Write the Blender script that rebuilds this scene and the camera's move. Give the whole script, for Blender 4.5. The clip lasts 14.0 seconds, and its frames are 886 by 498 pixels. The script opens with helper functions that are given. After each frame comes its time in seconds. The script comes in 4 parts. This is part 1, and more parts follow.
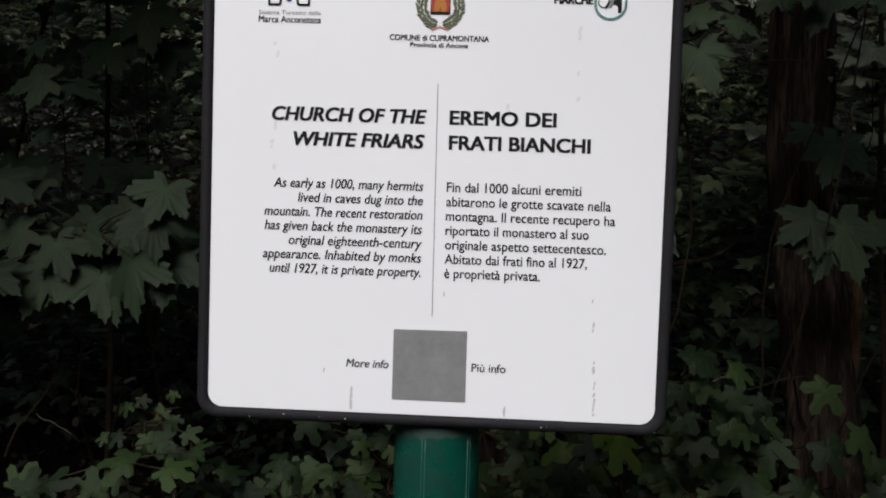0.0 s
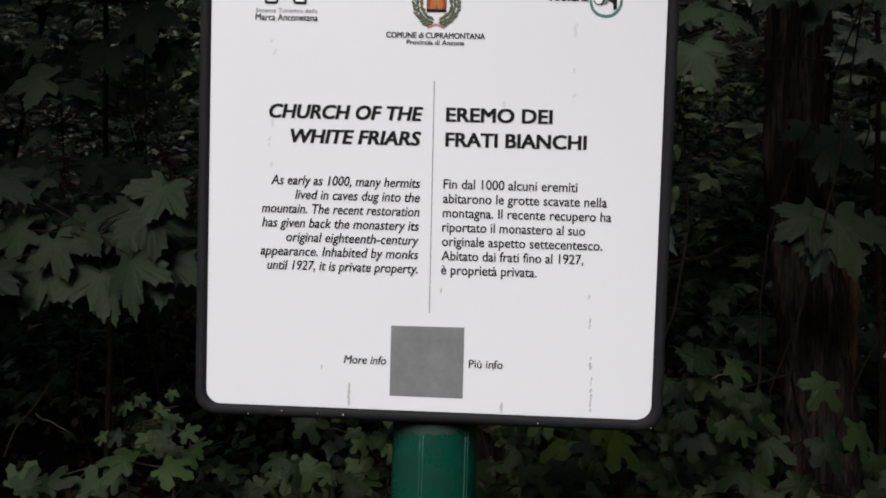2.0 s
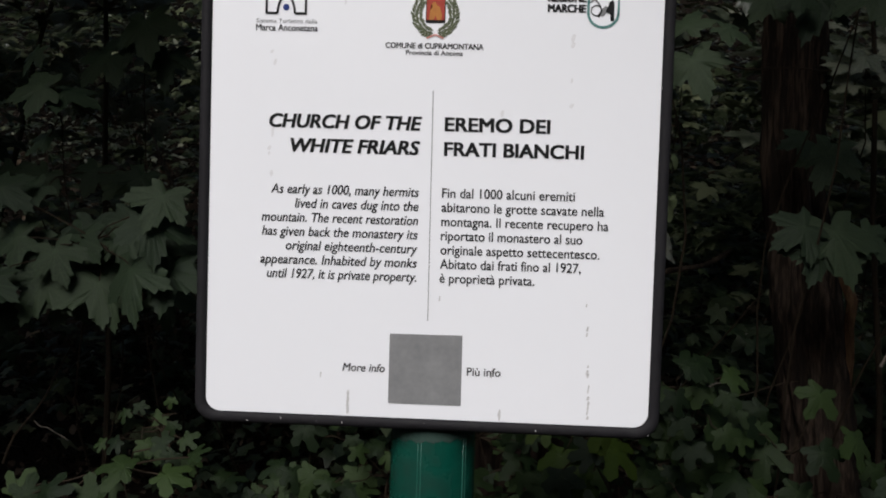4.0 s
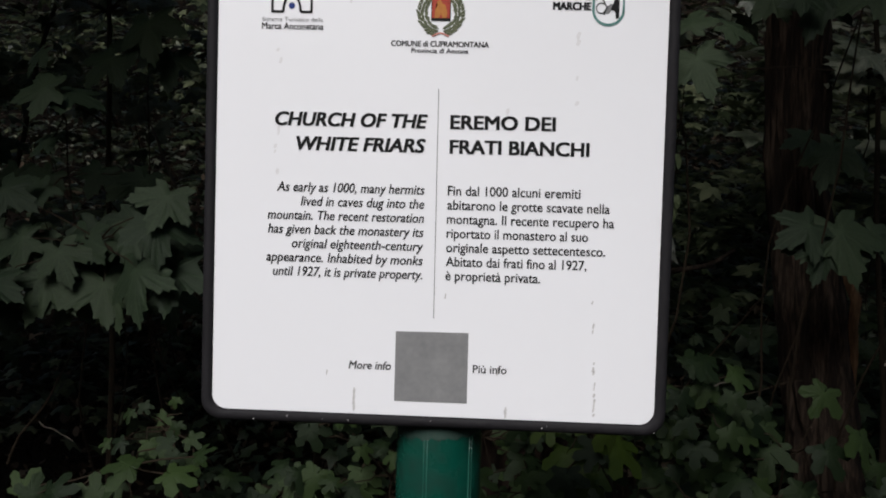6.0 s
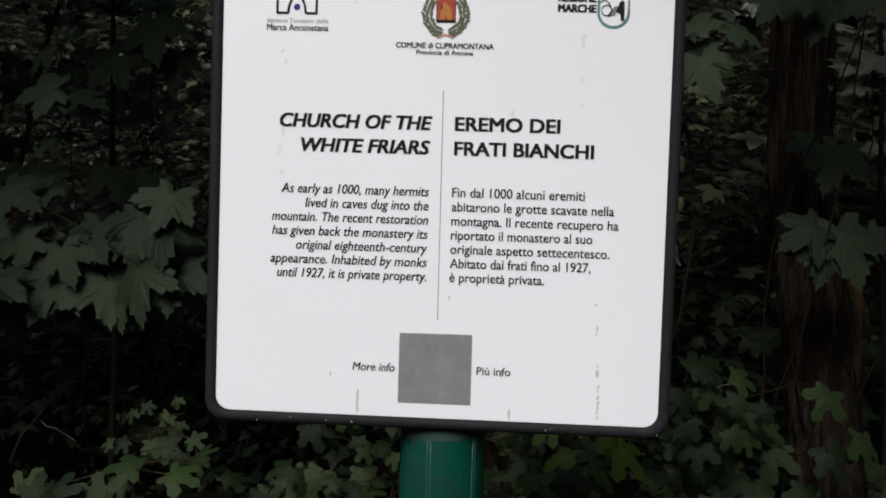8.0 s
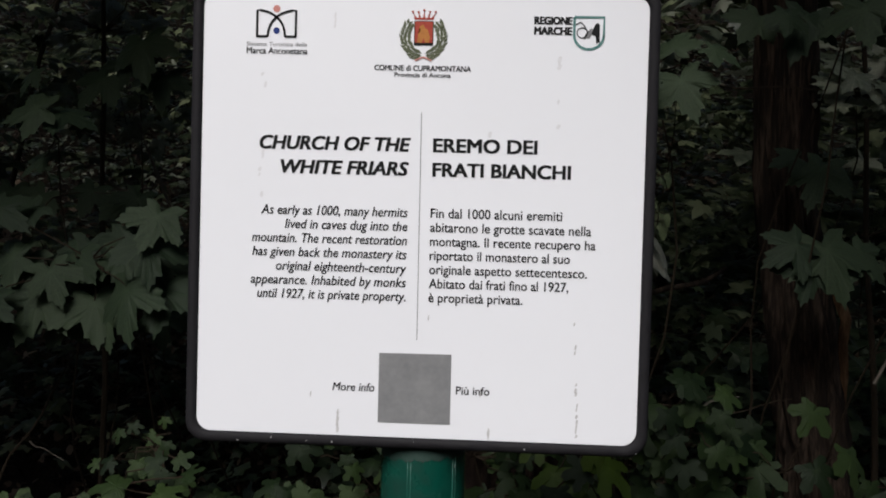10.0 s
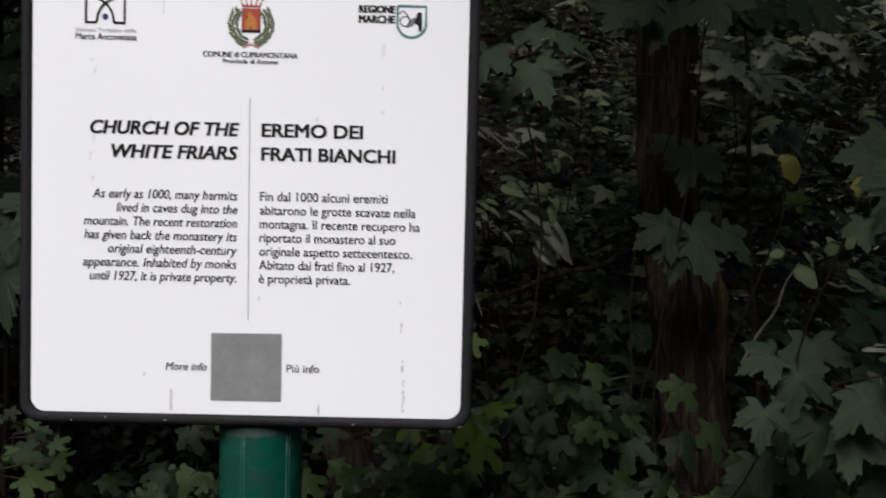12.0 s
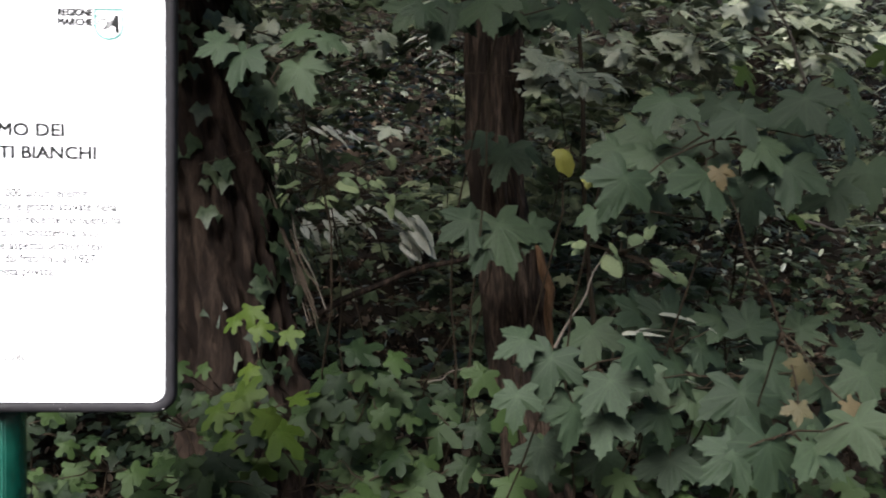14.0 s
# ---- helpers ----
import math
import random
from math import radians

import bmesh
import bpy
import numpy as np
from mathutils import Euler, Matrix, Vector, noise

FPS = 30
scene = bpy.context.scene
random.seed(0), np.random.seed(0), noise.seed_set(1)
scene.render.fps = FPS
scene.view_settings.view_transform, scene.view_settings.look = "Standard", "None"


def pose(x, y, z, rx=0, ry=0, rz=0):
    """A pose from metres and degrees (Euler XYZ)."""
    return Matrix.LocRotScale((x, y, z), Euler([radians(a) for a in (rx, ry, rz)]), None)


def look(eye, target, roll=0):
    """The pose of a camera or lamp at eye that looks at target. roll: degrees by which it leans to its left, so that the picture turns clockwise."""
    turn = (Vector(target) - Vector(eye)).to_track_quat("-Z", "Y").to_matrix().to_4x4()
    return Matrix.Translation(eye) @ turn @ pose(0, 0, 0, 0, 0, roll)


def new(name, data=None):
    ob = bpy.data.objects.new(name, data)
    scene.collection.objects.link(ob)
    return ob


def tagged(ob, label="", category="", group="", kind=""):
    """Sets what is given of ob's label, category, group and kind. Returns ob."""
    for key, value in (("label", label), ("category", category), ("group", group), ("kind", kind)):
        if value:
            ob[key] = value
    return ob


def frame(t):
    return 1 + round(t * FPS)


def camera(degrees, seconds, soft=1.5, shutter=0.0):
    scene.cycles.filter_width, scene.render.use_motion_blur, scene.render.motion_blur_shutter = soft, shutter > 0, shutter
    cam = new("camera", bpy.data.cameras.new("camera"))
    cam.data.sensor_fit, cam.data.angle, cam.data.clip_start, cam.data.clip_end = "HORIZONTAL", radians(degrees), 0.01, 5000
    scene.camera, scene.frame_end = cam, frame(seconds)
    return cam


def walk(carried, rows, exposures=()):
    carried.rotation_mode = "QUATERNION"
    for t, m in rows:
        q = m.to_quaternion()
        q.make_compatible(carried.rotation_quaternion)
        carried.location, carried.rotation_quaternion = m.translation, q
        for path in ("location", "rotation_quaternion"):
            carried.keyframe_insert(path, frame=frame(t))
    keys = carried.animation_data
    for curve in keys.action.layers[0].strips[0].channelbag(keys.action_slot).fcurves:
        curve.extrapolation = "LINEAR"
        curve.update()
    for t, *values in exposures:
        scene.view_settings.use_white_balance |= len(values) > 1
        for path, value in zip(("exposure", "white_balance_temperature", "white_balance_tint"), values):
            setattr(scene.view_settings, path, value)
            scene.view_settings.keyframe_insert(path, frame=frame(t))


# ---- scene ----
cam = camera(52.0, 14.0, soft=1.9, shutter=0.4)
PATH = [
    (0, (0.048, 0.151, 1.531), (-0.056, 2.145, 1.421), 1.8),
    (0.5, (0.052, 0.148, 1.531), (-0.045, 2.143, 1.423), 1.6),
    (1, (0.047, 0.146, 1.531), (-0.06, 2.141, 1.425), 1.8),
    (1.5, (0.05, 0.144, 1.53), (-0.053, 2.139, 1.431), 1.7),
    (2, (0.05, 0.148, 1.528), (-0.052, 2.142, 1.419), 1.6),
    (2.5, (0.049, 0.148, 1.532), (-0.063, 2.142, 1.433), 2.1),
    (2.7, (0.054, 0.147, 1.531), (-0.052, 2.142, 1.434), 1.9),
    (4.8, (0.045, 0.139, 1.529), (-0.051, 2.135, 1.448), 1.7),
    (5, (0.044, 0.138, 1.531), (-0.047, 2.135, 1.465), 1.8),
    (5.5, (0.045, 0.139, 1.53), (-0.04, 2.136, 1.457), 1.9),
    (6, (0.047, 0.141, 1.525), (-0.056, 2.137, 1.438), 1.6),
    (6.5, (0.044, 0.14, 1.527), (-0.066, 2.135, 1.443), 1.7),
    (7, (0.043, 0.137, 1.526), (-0.051, 2.133, 1.44), 1.8),
    (7.5, (0.043, 0.14, 1.525), (-0.053, 2.136, 1.435), 2.0),
    (8, (0.045, 0.141, 1.526), (-0.062, 2.137, 1.44), 1.8),
    (10.3, (0.061, 0.134, 1.531), (-0.039, 2.131, 1.48), 1.5),
    (10.5, (0.062, 0.131, 1.531), (-0.041, 2.128, 1.473), 1.5),
    (11, (0.079, 0.126, 1.534), (-0.007, 2.124, 1.494), 1.8),
    (11.5, (0.119, 0.117, 1.536), (0.098, 2.117, 1.496), 1.8),
    (12, (0.164, 0.113, 1.53), (0.178, 2.111, 1.451), 1.3),
    (12.5, (0.211, 0.104, 1.528), (0.248, 2.101, 1.439), 0.9),
    (13, (0.251, 0.093, 1.535), (0.288, 2.091, 1.465), 1.5),
    (13.5, (0.319, 0.081, 1.53), (0.407, 2.078, 1.442), 0.8),
    (14, (0.399, 0.06, 1.527), (0.501, 2.056, 1.448), 0.7),
]
walk(cam, [(t, look(eye, target, roll)) for t, eye, target, roll in PATH],
     [(t, 0.16 + e) for t, e in ((0, 0.0), (10.5, 0.05), (11.5, 0.12), (12.5, 0.20), (13.0, 0.38), (13.5, 1.2), (14.0, 2.18))])

# ---- world and sun: open sky over the path, shade under the trees ----
world = bpy.data.worlds.new("sky")
scene.world = world
world.use_nodes = True
wn = world.node_tree.nodes
sky = wn.new("ShaderNodeTexSky")
sky.sky_type, sky.sun_disc = "NISHITA", False
sky.air_density, sky.dust_density, sky.ozone_density = 1.0, 2.0, 1.0
sky.sun_elevation, sky.sun_rotation = radians(40), radians(196)
world.node_tree.links.new(sky.outputs[0], wn["Background"].inputs[0])
wn["Background"].inputs[1].default_value = 0.064
sun = new("sun", bpy.data.lights.new("sun", "SUN"))
sun.data.energy, sun.data.angle, sun.data.color = 3.4, radians(30), (1.0, 0.985, 0.98)
sun.matrix_basis = look((-2, -7, 7), (0, 0, 0))


# ---- materials ----
def material(name, colours, scale=40.0, rough=(0.4, 0.7), bump=0.2, metal=0.0, through_light=0.0, vary=0.0, island=False, spec=0.5, fine=4.0, coat=0.0, stretch=1.0, vein=0.0):
    """Principled surface: a two-scale noise runs through the colours; vary shifts whole pieces."""
    m = bpy.data.materials.new(name)
    m.use_nodes = True
    n, l = m.node_tree.nodes, m.node_tree.links
    b = n["Principled BSDF"]
    co = n.new("ShaderNodeTexCoord")
    big, small = n.new("ShaderNodeTexNoise"), n.new("ShaderNodeTexNoise")
    big.inputs["Scale"].default_value, small.inputs["Scale"].default_value = scale, scale * fine
    big.inputs["Detail"].default_value = small.inputs["Detail"].default_value = 5
    place = n.new("ShaderNodeMapping")
    place.inputs["Scale"].default_value = (1, 1, stretch)
    l.new(co.outputs["Object"], place.inputs["Vector"])
    for x in (big, small):
        l.new(place.outputs[0], x.inputs["Vector"])
    mix = n.new("ShaderNodeMath")
    mix.operation = "MULTIPLY_ADD"
    mix.inputs[1].default_value = 0.45
    l.new(small.outputs[0], mix.inputs[0])
    l.new(big.outputs[0], mix.inputs[2])
    value = mix.outputs[0]
    if vary:
        if island:
            r = n.new("ShaderNodeNewGeometry").outputs["Random Per Island"]
        else:
            r = n.new("ShaderNodeObjectInfo").outputs["Random"]
        add = n.new("ShaderNodeMath")
        add.operation = "MULTIPLY_ADD"
        add.inputs[1].default_value = vary
        l.new(r, add.inputs[0])
        sub = n.new("ShaderNodeMath")
        sub.operation = "SUBTRACT"
        sub.inputs[1].default_value = vary / 2
        l.new(value, sub.inputs[0])
        l.new(sub.outputs[0], add.inputs[2])
        value = add.outputs[0]
    ramp = n.new("ShaderNodeValToRGB")
    e = ramp.color_ramp.elements
    while len(e) < len(colours):
        e.new(0.5)
    for i, c in enumerate(colours):
        e[i].position = 0.35 + 0.7 * i / max(1, len(colours) - 1)
        e[i].color = (*c, 1)
    l.new(value, ramp.inputs[0])
    colour = ramp.outputs[0]
    if vein:
        # paler main veins of a leaf
        at = n.new("ShaderNodeAttribute")
        at.attribute_name = "vein"
        p = n.new("ShaderNodeMath")
        p.operation = "POWER"
        p.inputs[1].default_value = 5.0
        l.new(at.outputs["Fac"], p.inputs[0])
        sc = n.new("ShaderNodeMath")
        sc.operation = "MULTIPLY"
        sc.inputs[1].default_value = vein
        l.new(p.outputs[0], sc.inputs[0])
        vm = n.new("ShaderNodeMix")
        vm.data_type = "RGBA"
        vm.inputs["B"].default_value = (*[min(1, c * 2.2) for c in colours[-1]], 1)
        l.new(sc.outputs[0], vm.inputs["Factor"])
        l.new(colour, vm.inputs["A"])
        colour = vm.outputs["Result"]
    l.new(colour, b.inputs["Base Color"])
    mr = n.new("ShaderNodeMapRange")
    mr.inputs["From Min"].default_value, mr.inputs["From Max"].default_value = 0.4, 1.0
    mr.inputs["To Min"].default_value, mr.inputs["To Max"].default_value = rough
    l.new(mix.outputs[0], mr.inputs["Value"])
    l.new(mr.outputs[0], b.inputs["Roughness"])
    b.inputs["Metallic"].default_value = metal
    b.inputs["Specular IOR Level"].default_value = spec
    b.inputs["Coat Weight"].default_value = coat
    if bump:
        bp = n.new("ShaderNodeBump")
        bp.inputs["Strength"].default_value, bp.inputs["Distance"].default_value = bump, 0.2 / scale
        l.new(mix.outputs[0], bp.inputs["Height"])
        l.new(bp.outputs[0], b.inputs["Normal"])
    if through_light:
        tr, mx = n.new("ShaderNodeBsdfTranslucent"), n.new("ShaderNodeMixShader")
        l.new(colour, tr.inputs["Color"])
        mx.inputs[0].default_value = through_light
        l.new(b.outputs[0], mx.inputs[1])
        l.new(tr.outputs[0], mx.inputs[2])
        l.new(mx.outputs[0], n["Material Output"].inputs["Surface"])
    return m


M_PANEL = material("white_print_panel", [(0.760, 0.760, 0.788), (0.768, 0.768, 0.796)], 3, (0.42, 0.46), 0.0)
M_FRAME = material("black_plastic", [(0.007, 0.0065, 0.0075), (0.014, 0.013, 0.015)], 60, (0.6, 0.85), 0.25, spec=0.2)
M_POST = material("green_enamel", [(0.0, 0.026, 0.018), (0.002, 0.050, 0.034), (0.006, 0.036, 0.026)], 16, (0.14, 0.34), 0.08)
M_HIGHLIGHT = material("highlight_enamel", [(0.01, 0.09, 0.065), (0.03, 0.11, 0.085)], 40, (0.3, 0.5), 0.1)
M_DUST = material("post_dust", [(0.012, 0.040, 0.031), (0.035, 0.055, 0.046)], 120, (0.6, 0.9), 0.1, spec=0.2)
M_INK = material("black_ink", [(0.006, 0.006, 0.007), (0.014, 0.014, 0.014)], 60, (0.4, 0.6), 0, spec=0.12)
M_GREY = material("grey_ink", [(0.16, 0.16, 0.165), (0.22, 0.22, 0.22)], 60, (0.4, 0.6), 0, spec=0.12)
M_RED = material("red_ink", [(0.28, 0.04, 0.03), (0.38, 0.07, 0.045)], 200, (0.4, 0.6), 0, spec=0.12)
M_ROSE = material("rose_ink", [(0.50, 0.20, 0.18), (0.55, 0.24, 0.2)], 200, (0.4, 0.6), 0, spec=0.12)
M_GOLD = material("gold_ink", [(0.34, 0.13, 0.04), (0.46, 0.19, 0.05)], 200, (0.4, 0.6), 0, spec=0.12)
M_BLUE = material("blue_ink", [(0.015, 0.03, 0.14), (0.03, 0.05, 0.18)], 200, (0.4, 0.6), 0, spec=0.12)
M_OLIVE = material("olive_ink", [(0.045, 0.058, 0.035), (0.15, 0.16, 0.10)], 300, (0.4, 0.6), 0, spec=0.12)
M_TEAL = material("teal_ink", [(0.05, 0.16, 0.15), (0.12, 0.24, 0.22)], 200, (0.4, 0.6), 0, spec=0.12)
M_DIRT = material("grey_dirt", [(0.32, 0.31, 0.31), (0.60, 0.58, 0.58)], 500, (0.7, 0.9), 0)
M_STAIN = material("faint_stain", [(0.62, 0.61, 0.62), (0.71, 0.70, 0.72)], 500, (0.7, 0.9), 0)
M_BARK = material("brown_bark", [(0.0026, 0.0019, 0.0015), (0.015, 0.0105, 0.0078), (0.070, 0.049, 0.036)], 55, (0.75, 0.95), 1.0, fine=4, stretch=0.12, spec=0.1)
# darker copy of the bark, the shade on these trunks put into it
M_BARKSHADE = material("shaded_bark", [(0.0022, 0.0017, 0.0015), (0.011, 0.0074, 0.0058), (0.036, 0.025, 0.0185)], 48, (0.8, 0.97), 1.0, fine=5, stretch=0.16, spec=0.08)
M_TWIG = material("brown_twig", [(0.012, 0.009, 0.006), (0.032, 0.023, 0.015)], 60, (0.6, 0.9), 0.4, spec=0.1)
M_PALETWIG = material("pale_twig", [(0.045, 0.037, 0.028), (0.12, 0.10, 0.08)], 60, (0.6, 0.9), 0.4)
M_ROOT = material("dry_root", [(0.025, 0.019, 0.014), (0.07, 0.054, 0.04)], 60, (0.6, 0.9), 0.4, spec=0.1)
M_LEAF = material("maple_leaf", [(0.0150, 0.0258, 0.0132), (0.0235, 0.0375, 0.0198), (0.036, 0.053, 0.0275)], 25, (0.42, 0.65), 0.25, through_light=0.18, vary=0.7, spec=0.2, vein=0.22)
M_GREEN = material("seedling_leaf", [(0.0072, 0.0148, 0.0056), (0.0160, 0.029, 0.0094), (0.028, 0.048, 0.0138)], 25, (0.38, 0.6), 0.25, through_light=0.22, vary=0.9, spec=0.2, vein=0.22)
M_LEAFS = material("mixed_leaves", [(0.016, 0.024, 0.0112), (0.042, 0.055, 0.027), (0.135, 0.15, 0.085)], 25, (0.3, 0.55), 0.2, through_light=0.25, vary=0.7, island=True, spec=0.2)
M_LIME = material("lime_leaf", [(0.034, 0.060, 0.009), (0.060, 0.088, 0.014)], 25, (0.35, 0.55), 0.2, through_light=0.3, vary=0.5, spec=0.2, vein=0.22)
M_YELLOW = material("yellow_leaf", [(0.07, 0.075, 0.016), (0.15, 0.145, 0.03)], 25, (0.4, 0.6), 0.2, through_light=0.3, vary=0.3, spec=0.2)
M_TAN = material("tan_leaf", [(0.04, 0.045, 0.022), (0.11, 0.08, 0.042)], 18, (0.4, 0.6), 0.2, through_light=0.2, vary=0.3, spec=0.2)
# sky sheen on flat-lying leaves, put into a paler base colour
M_SKYLIT = material("skylit_leaf", [(0.09, 0.108, 0.066), (0.155, 0.172, 0.112), (0.25, 0.26, 0.185)], 25, (0.25, 0.45), 0.2, through_light=0.2, vary=0.6, vein=0.22)
# brighter still: leaves that catch the sky, their light put into the colour
M_SHEEN = material("sheen_leaf", [(0.20, 0.205, 0.16), (0.36, 0.36, 0.30)], 25, (0.3, 0.5), 0.2, through_light=0.2, vary=0.3, vein=0.15)
M_MIDLEAF = material("hornbeam_leaf", [(0.08, 0.11, 0.055), (0.12, 0.155, 0.08), (0.18, 0.215, 0.11)], 25, (0.35, 0.6), 0.2, through_light=0.25, vary=0.5, vein=0.2, spec=0.2)
M_VINE = material("orange_vine", [(0.012, 0.007, 0.004), (0.055, 0.030, 0.016), (0.13, 0.075, 0.042)], 70, (0.7, 0.9), 0.7, stretch=0.2, spec=0.1)
# scattered far leaves; the light falling on them is in the pale colours
M_SKYLITS = material("skylit_leaves", [(0.03, 0.04, 0.025), (0.11, 0.128, 0.085), (0.29, 0.30, 0.225)], 25, (0.25, 0.45), 0.2, through_light=0.2, vary=0.7, island=True)
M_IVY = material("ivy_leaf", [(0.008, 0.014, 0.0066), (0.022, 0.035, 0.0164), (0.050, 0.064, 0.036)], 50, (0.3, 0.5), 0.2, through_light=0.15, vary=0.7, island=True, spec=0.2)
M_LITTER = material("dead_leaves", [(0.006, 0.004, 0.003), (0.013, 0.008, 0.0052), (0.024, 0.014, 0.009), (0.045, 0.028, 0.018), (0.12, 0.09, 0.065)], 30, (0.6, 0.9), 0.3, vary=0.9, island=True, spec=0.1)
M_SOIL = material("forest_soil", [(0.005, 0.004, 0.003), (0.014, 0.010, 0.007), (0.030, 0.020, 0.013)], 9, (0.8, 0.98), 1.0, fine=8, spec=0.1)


# ---- helpers of this scene ----
def thing(name, at, label, category, group=""):
    ob = new(name)
    ob.empty_display_size = 0.1
    ob.location = at
    return tagged(ob, label, category, group)


def hang(ob, parent):
    ob.parent = parent
    ob.matrix_parent_inverse = Matrix.Translation(parent.location).inverted()
    return ob


def mesh_of(name, bm, mat, smooth=False):
    me = bpy.data.meshes.new(name)
    bm.to_mesh(me)
    bm.free()
    me.materials.append(mat)
    if smooth:
        me.shade_smooth()
    return me


def part(name, bm, mat, parent, label="", smooth=False):
    ob = hang(new(name, mesh_of(name, bm, mat, smooth)), parent)
    return tagged(ob, label)


def tube(points, radii, sides=8, ridge=0.0, seed=0, closed=True):
    """A tube through points, each ring turned to the way it goes; ridge roughens its outline."""
    rnd = random.Random(seed)
    bm = bmesh.new()
    pts = [Vector(p) for p in points]
    phase = [rnd.uniform(0, 6.28) for _ in range(5)]
    rings = []
    for i, p in enumerate(pts):
        d = (pts[min(i + 1, len(pts) - 1)] - pts[max(i - 1, 0)]).normalized()
        side = d.cross(Vector((0.3, 0.95, 0.1))).normalized()
        up = side.cross(d)
        ring = []
        for k in range(sides):
            a = 2 * math.pi * k / sides
            r = radii[i]
            if ridge:
                # long bark plates with furrows between them
                u = noise.noise((math.cos(a) * 2.6 + seed, math.sin(a) * 2.6, p.z * 3.2))
                w = noise.noise((math.cos(a) * 6 + seed, math.sin(a) * 6, p.z * 10.0 + 5))
                g = noise.noise((math.cos(a) * 1.0, math.sin(a) * 1.0 + seed, p.z * 1.2))
                v = noise.noise((math.cos(a) * 13 + seed, math.sin(a) * 13, p.z * 16 + 2))
                r *= 1 + ridge * (0.5 * v + 1.6 * g + 1.5 * min(abs(u) * 2.4, 1.0) + 0.8 * min(abs(w) * 2.5, 1.0) - 1.2)
            ring.append(bm.verts.new(p + side * math.cos(a) * r + up * math.sin(a) * r))
        rings.append(ring)
    for a, b in zip(rings, rings[1:]):
        for k in range(sides):
            bm.faces.new((a[k], a[(k + 1) % sides], b[(k + 1) % sides], b[k]))
    if closed:
        bm.faces.new(rings[0][::-1])
        bm.faces.new(rings[-1])
    bmesh.ops.recalc_face_normals(bm, faces=bm.faces)
    return bm


def wander(a, b, n, amount, seed):
    """n points from a to b, swaying."""
    rnd = random.Random(seed)
    a, b = Vector(a), Vector(b)
    o = rnd.uniform(0, 50)
    out = []
    for i in range(n):
        f = i / (n - 1)
        w = math.sin(f * math.pi) ** 0.5 if 0 < f < 1 else 0
        out.append(a.lerp(b, f) + Vector((noise.noise((o, f * 3, 0)), noise.noise((o, f * 3, 9)), noise.noise((o, f * 3, 20)))) * amount * w)
    return out


# Leaf outlines: tip along +y, base of the stalk at the origin, about 1 long.
def rounded_off(pts, times=1):
    """Cuts the corners of a closed outline."""
    for _ in range(times):
        pts = [q for a, b in zip(pts, pts[1:] + pts[:1]) for q in (a.lerp(b, 0.22), a.lerp(b, 0.78))]
    return pts


def polar(pts):
    return [Vector((math.sin(radians(a)) * r, math.cos(radians(a)) * r)) for a, r in pts]


def maple_outline(seed, teeth=True):
    """Five pointed lobes parted by deep bays, with a shoulder and a tooth on each side."""
    rnd = random.Random(seed)
    lobes = [(-118, 0.52), (-57, 0.90), (0, 1.0), (57, 0.90), (118, 0.52)]
    lobes = [(a + rnd.uniform(-5, 5), r * rnd.uniform(0.9, 1.08)) for a, r in lobes]
    pts = [(lobes[0][0] - 26, 0.22)]
    for i, (a, r) in enumerate(lobes):
        w = rnd.uniform(18, 21) if r > 0.65 else 19
        if teeth and r > 0.65:
            pts += [(a - w, 0.68 * r), (a - w * 0.92, 0.78 * r), (a - w * 0.48, 0.77 * r), (a - w * 0.40, 0.87 * r), (a - w * 0.16, 0.89 * r), (a, r),
                    (a + w * 0.16, 0.89 * r), (a + w * 0.40, 0.87 * r), (a + w * 0.48, 0.77 * r), (a + w * 0.92, 0.78 * r), (a + w, 0.68 * r)]
        else:
            pts += [(a - w, 0.68 * r), (a - w * 0.4, 0.84 * r), (a, r), (a + w * 0.4, 0.84 * r), (a + w, 0.68 * r)]
        if i < 4:
            pts.append(((a + lobes[i + 1][0]) / 2, rnd.uniform(0.44, 0.54) if 0 < i < 3 else rnd.uniform(0.36, 0.44)))
    pts.append((lobes[-1][0] + 26, 0.22))
    return polar(pts) + [Vector((0.0, -0.02))]


def blunt_outline(seed):
    """A field maple's leaf: five blunt lobes, the upper three waisted and notched."""
    rnd = random.Random(seed)
    lobes = [(-108, 0.50), (-54, 0.86), (0, 1.0), (54, 0.86), (108, 0.50)]
    pts = [(-150, 0.16)]
    for i, (a, r) in enumerate(lobes):
        a, r = a + rnd.uniform(-6, 6), r * rnd.uniform(0.9, 1.1)
        w = rnd.uniform(15, 19)
        pts += [(a - w, 0.62 * r), (a - w * 0.9, 0.86 * r), (a - w * 0.35, 0.90 * r), (a, r), (a + w * 0.4, 0.91 * r), (a + w * 0.9, 0.84 * r), (a + w, 0.6 * r)]
        if i < 4:
            pts.append(((lobes[i][0] + lobes[i + 1][0]) / 2, rnd.uniform(0.40, 0.50)))
    pts.append((150, 0.16))
    return rounded_off(polar(pts)) + [Vector((0.0, -0.02))]


def veins(outline):
    """1 at the tips of the lobes, 0 elsewhere: the main veins run there from the stalk."""
    n = len(outline)
    return [1.0 if i == n - 1 or (outline[i].length > outline[i - 1].length and outline[i].length > outline[(i + 1) % n].length and outline[i].length > 0.4) else 0.0 for i in range(n)]


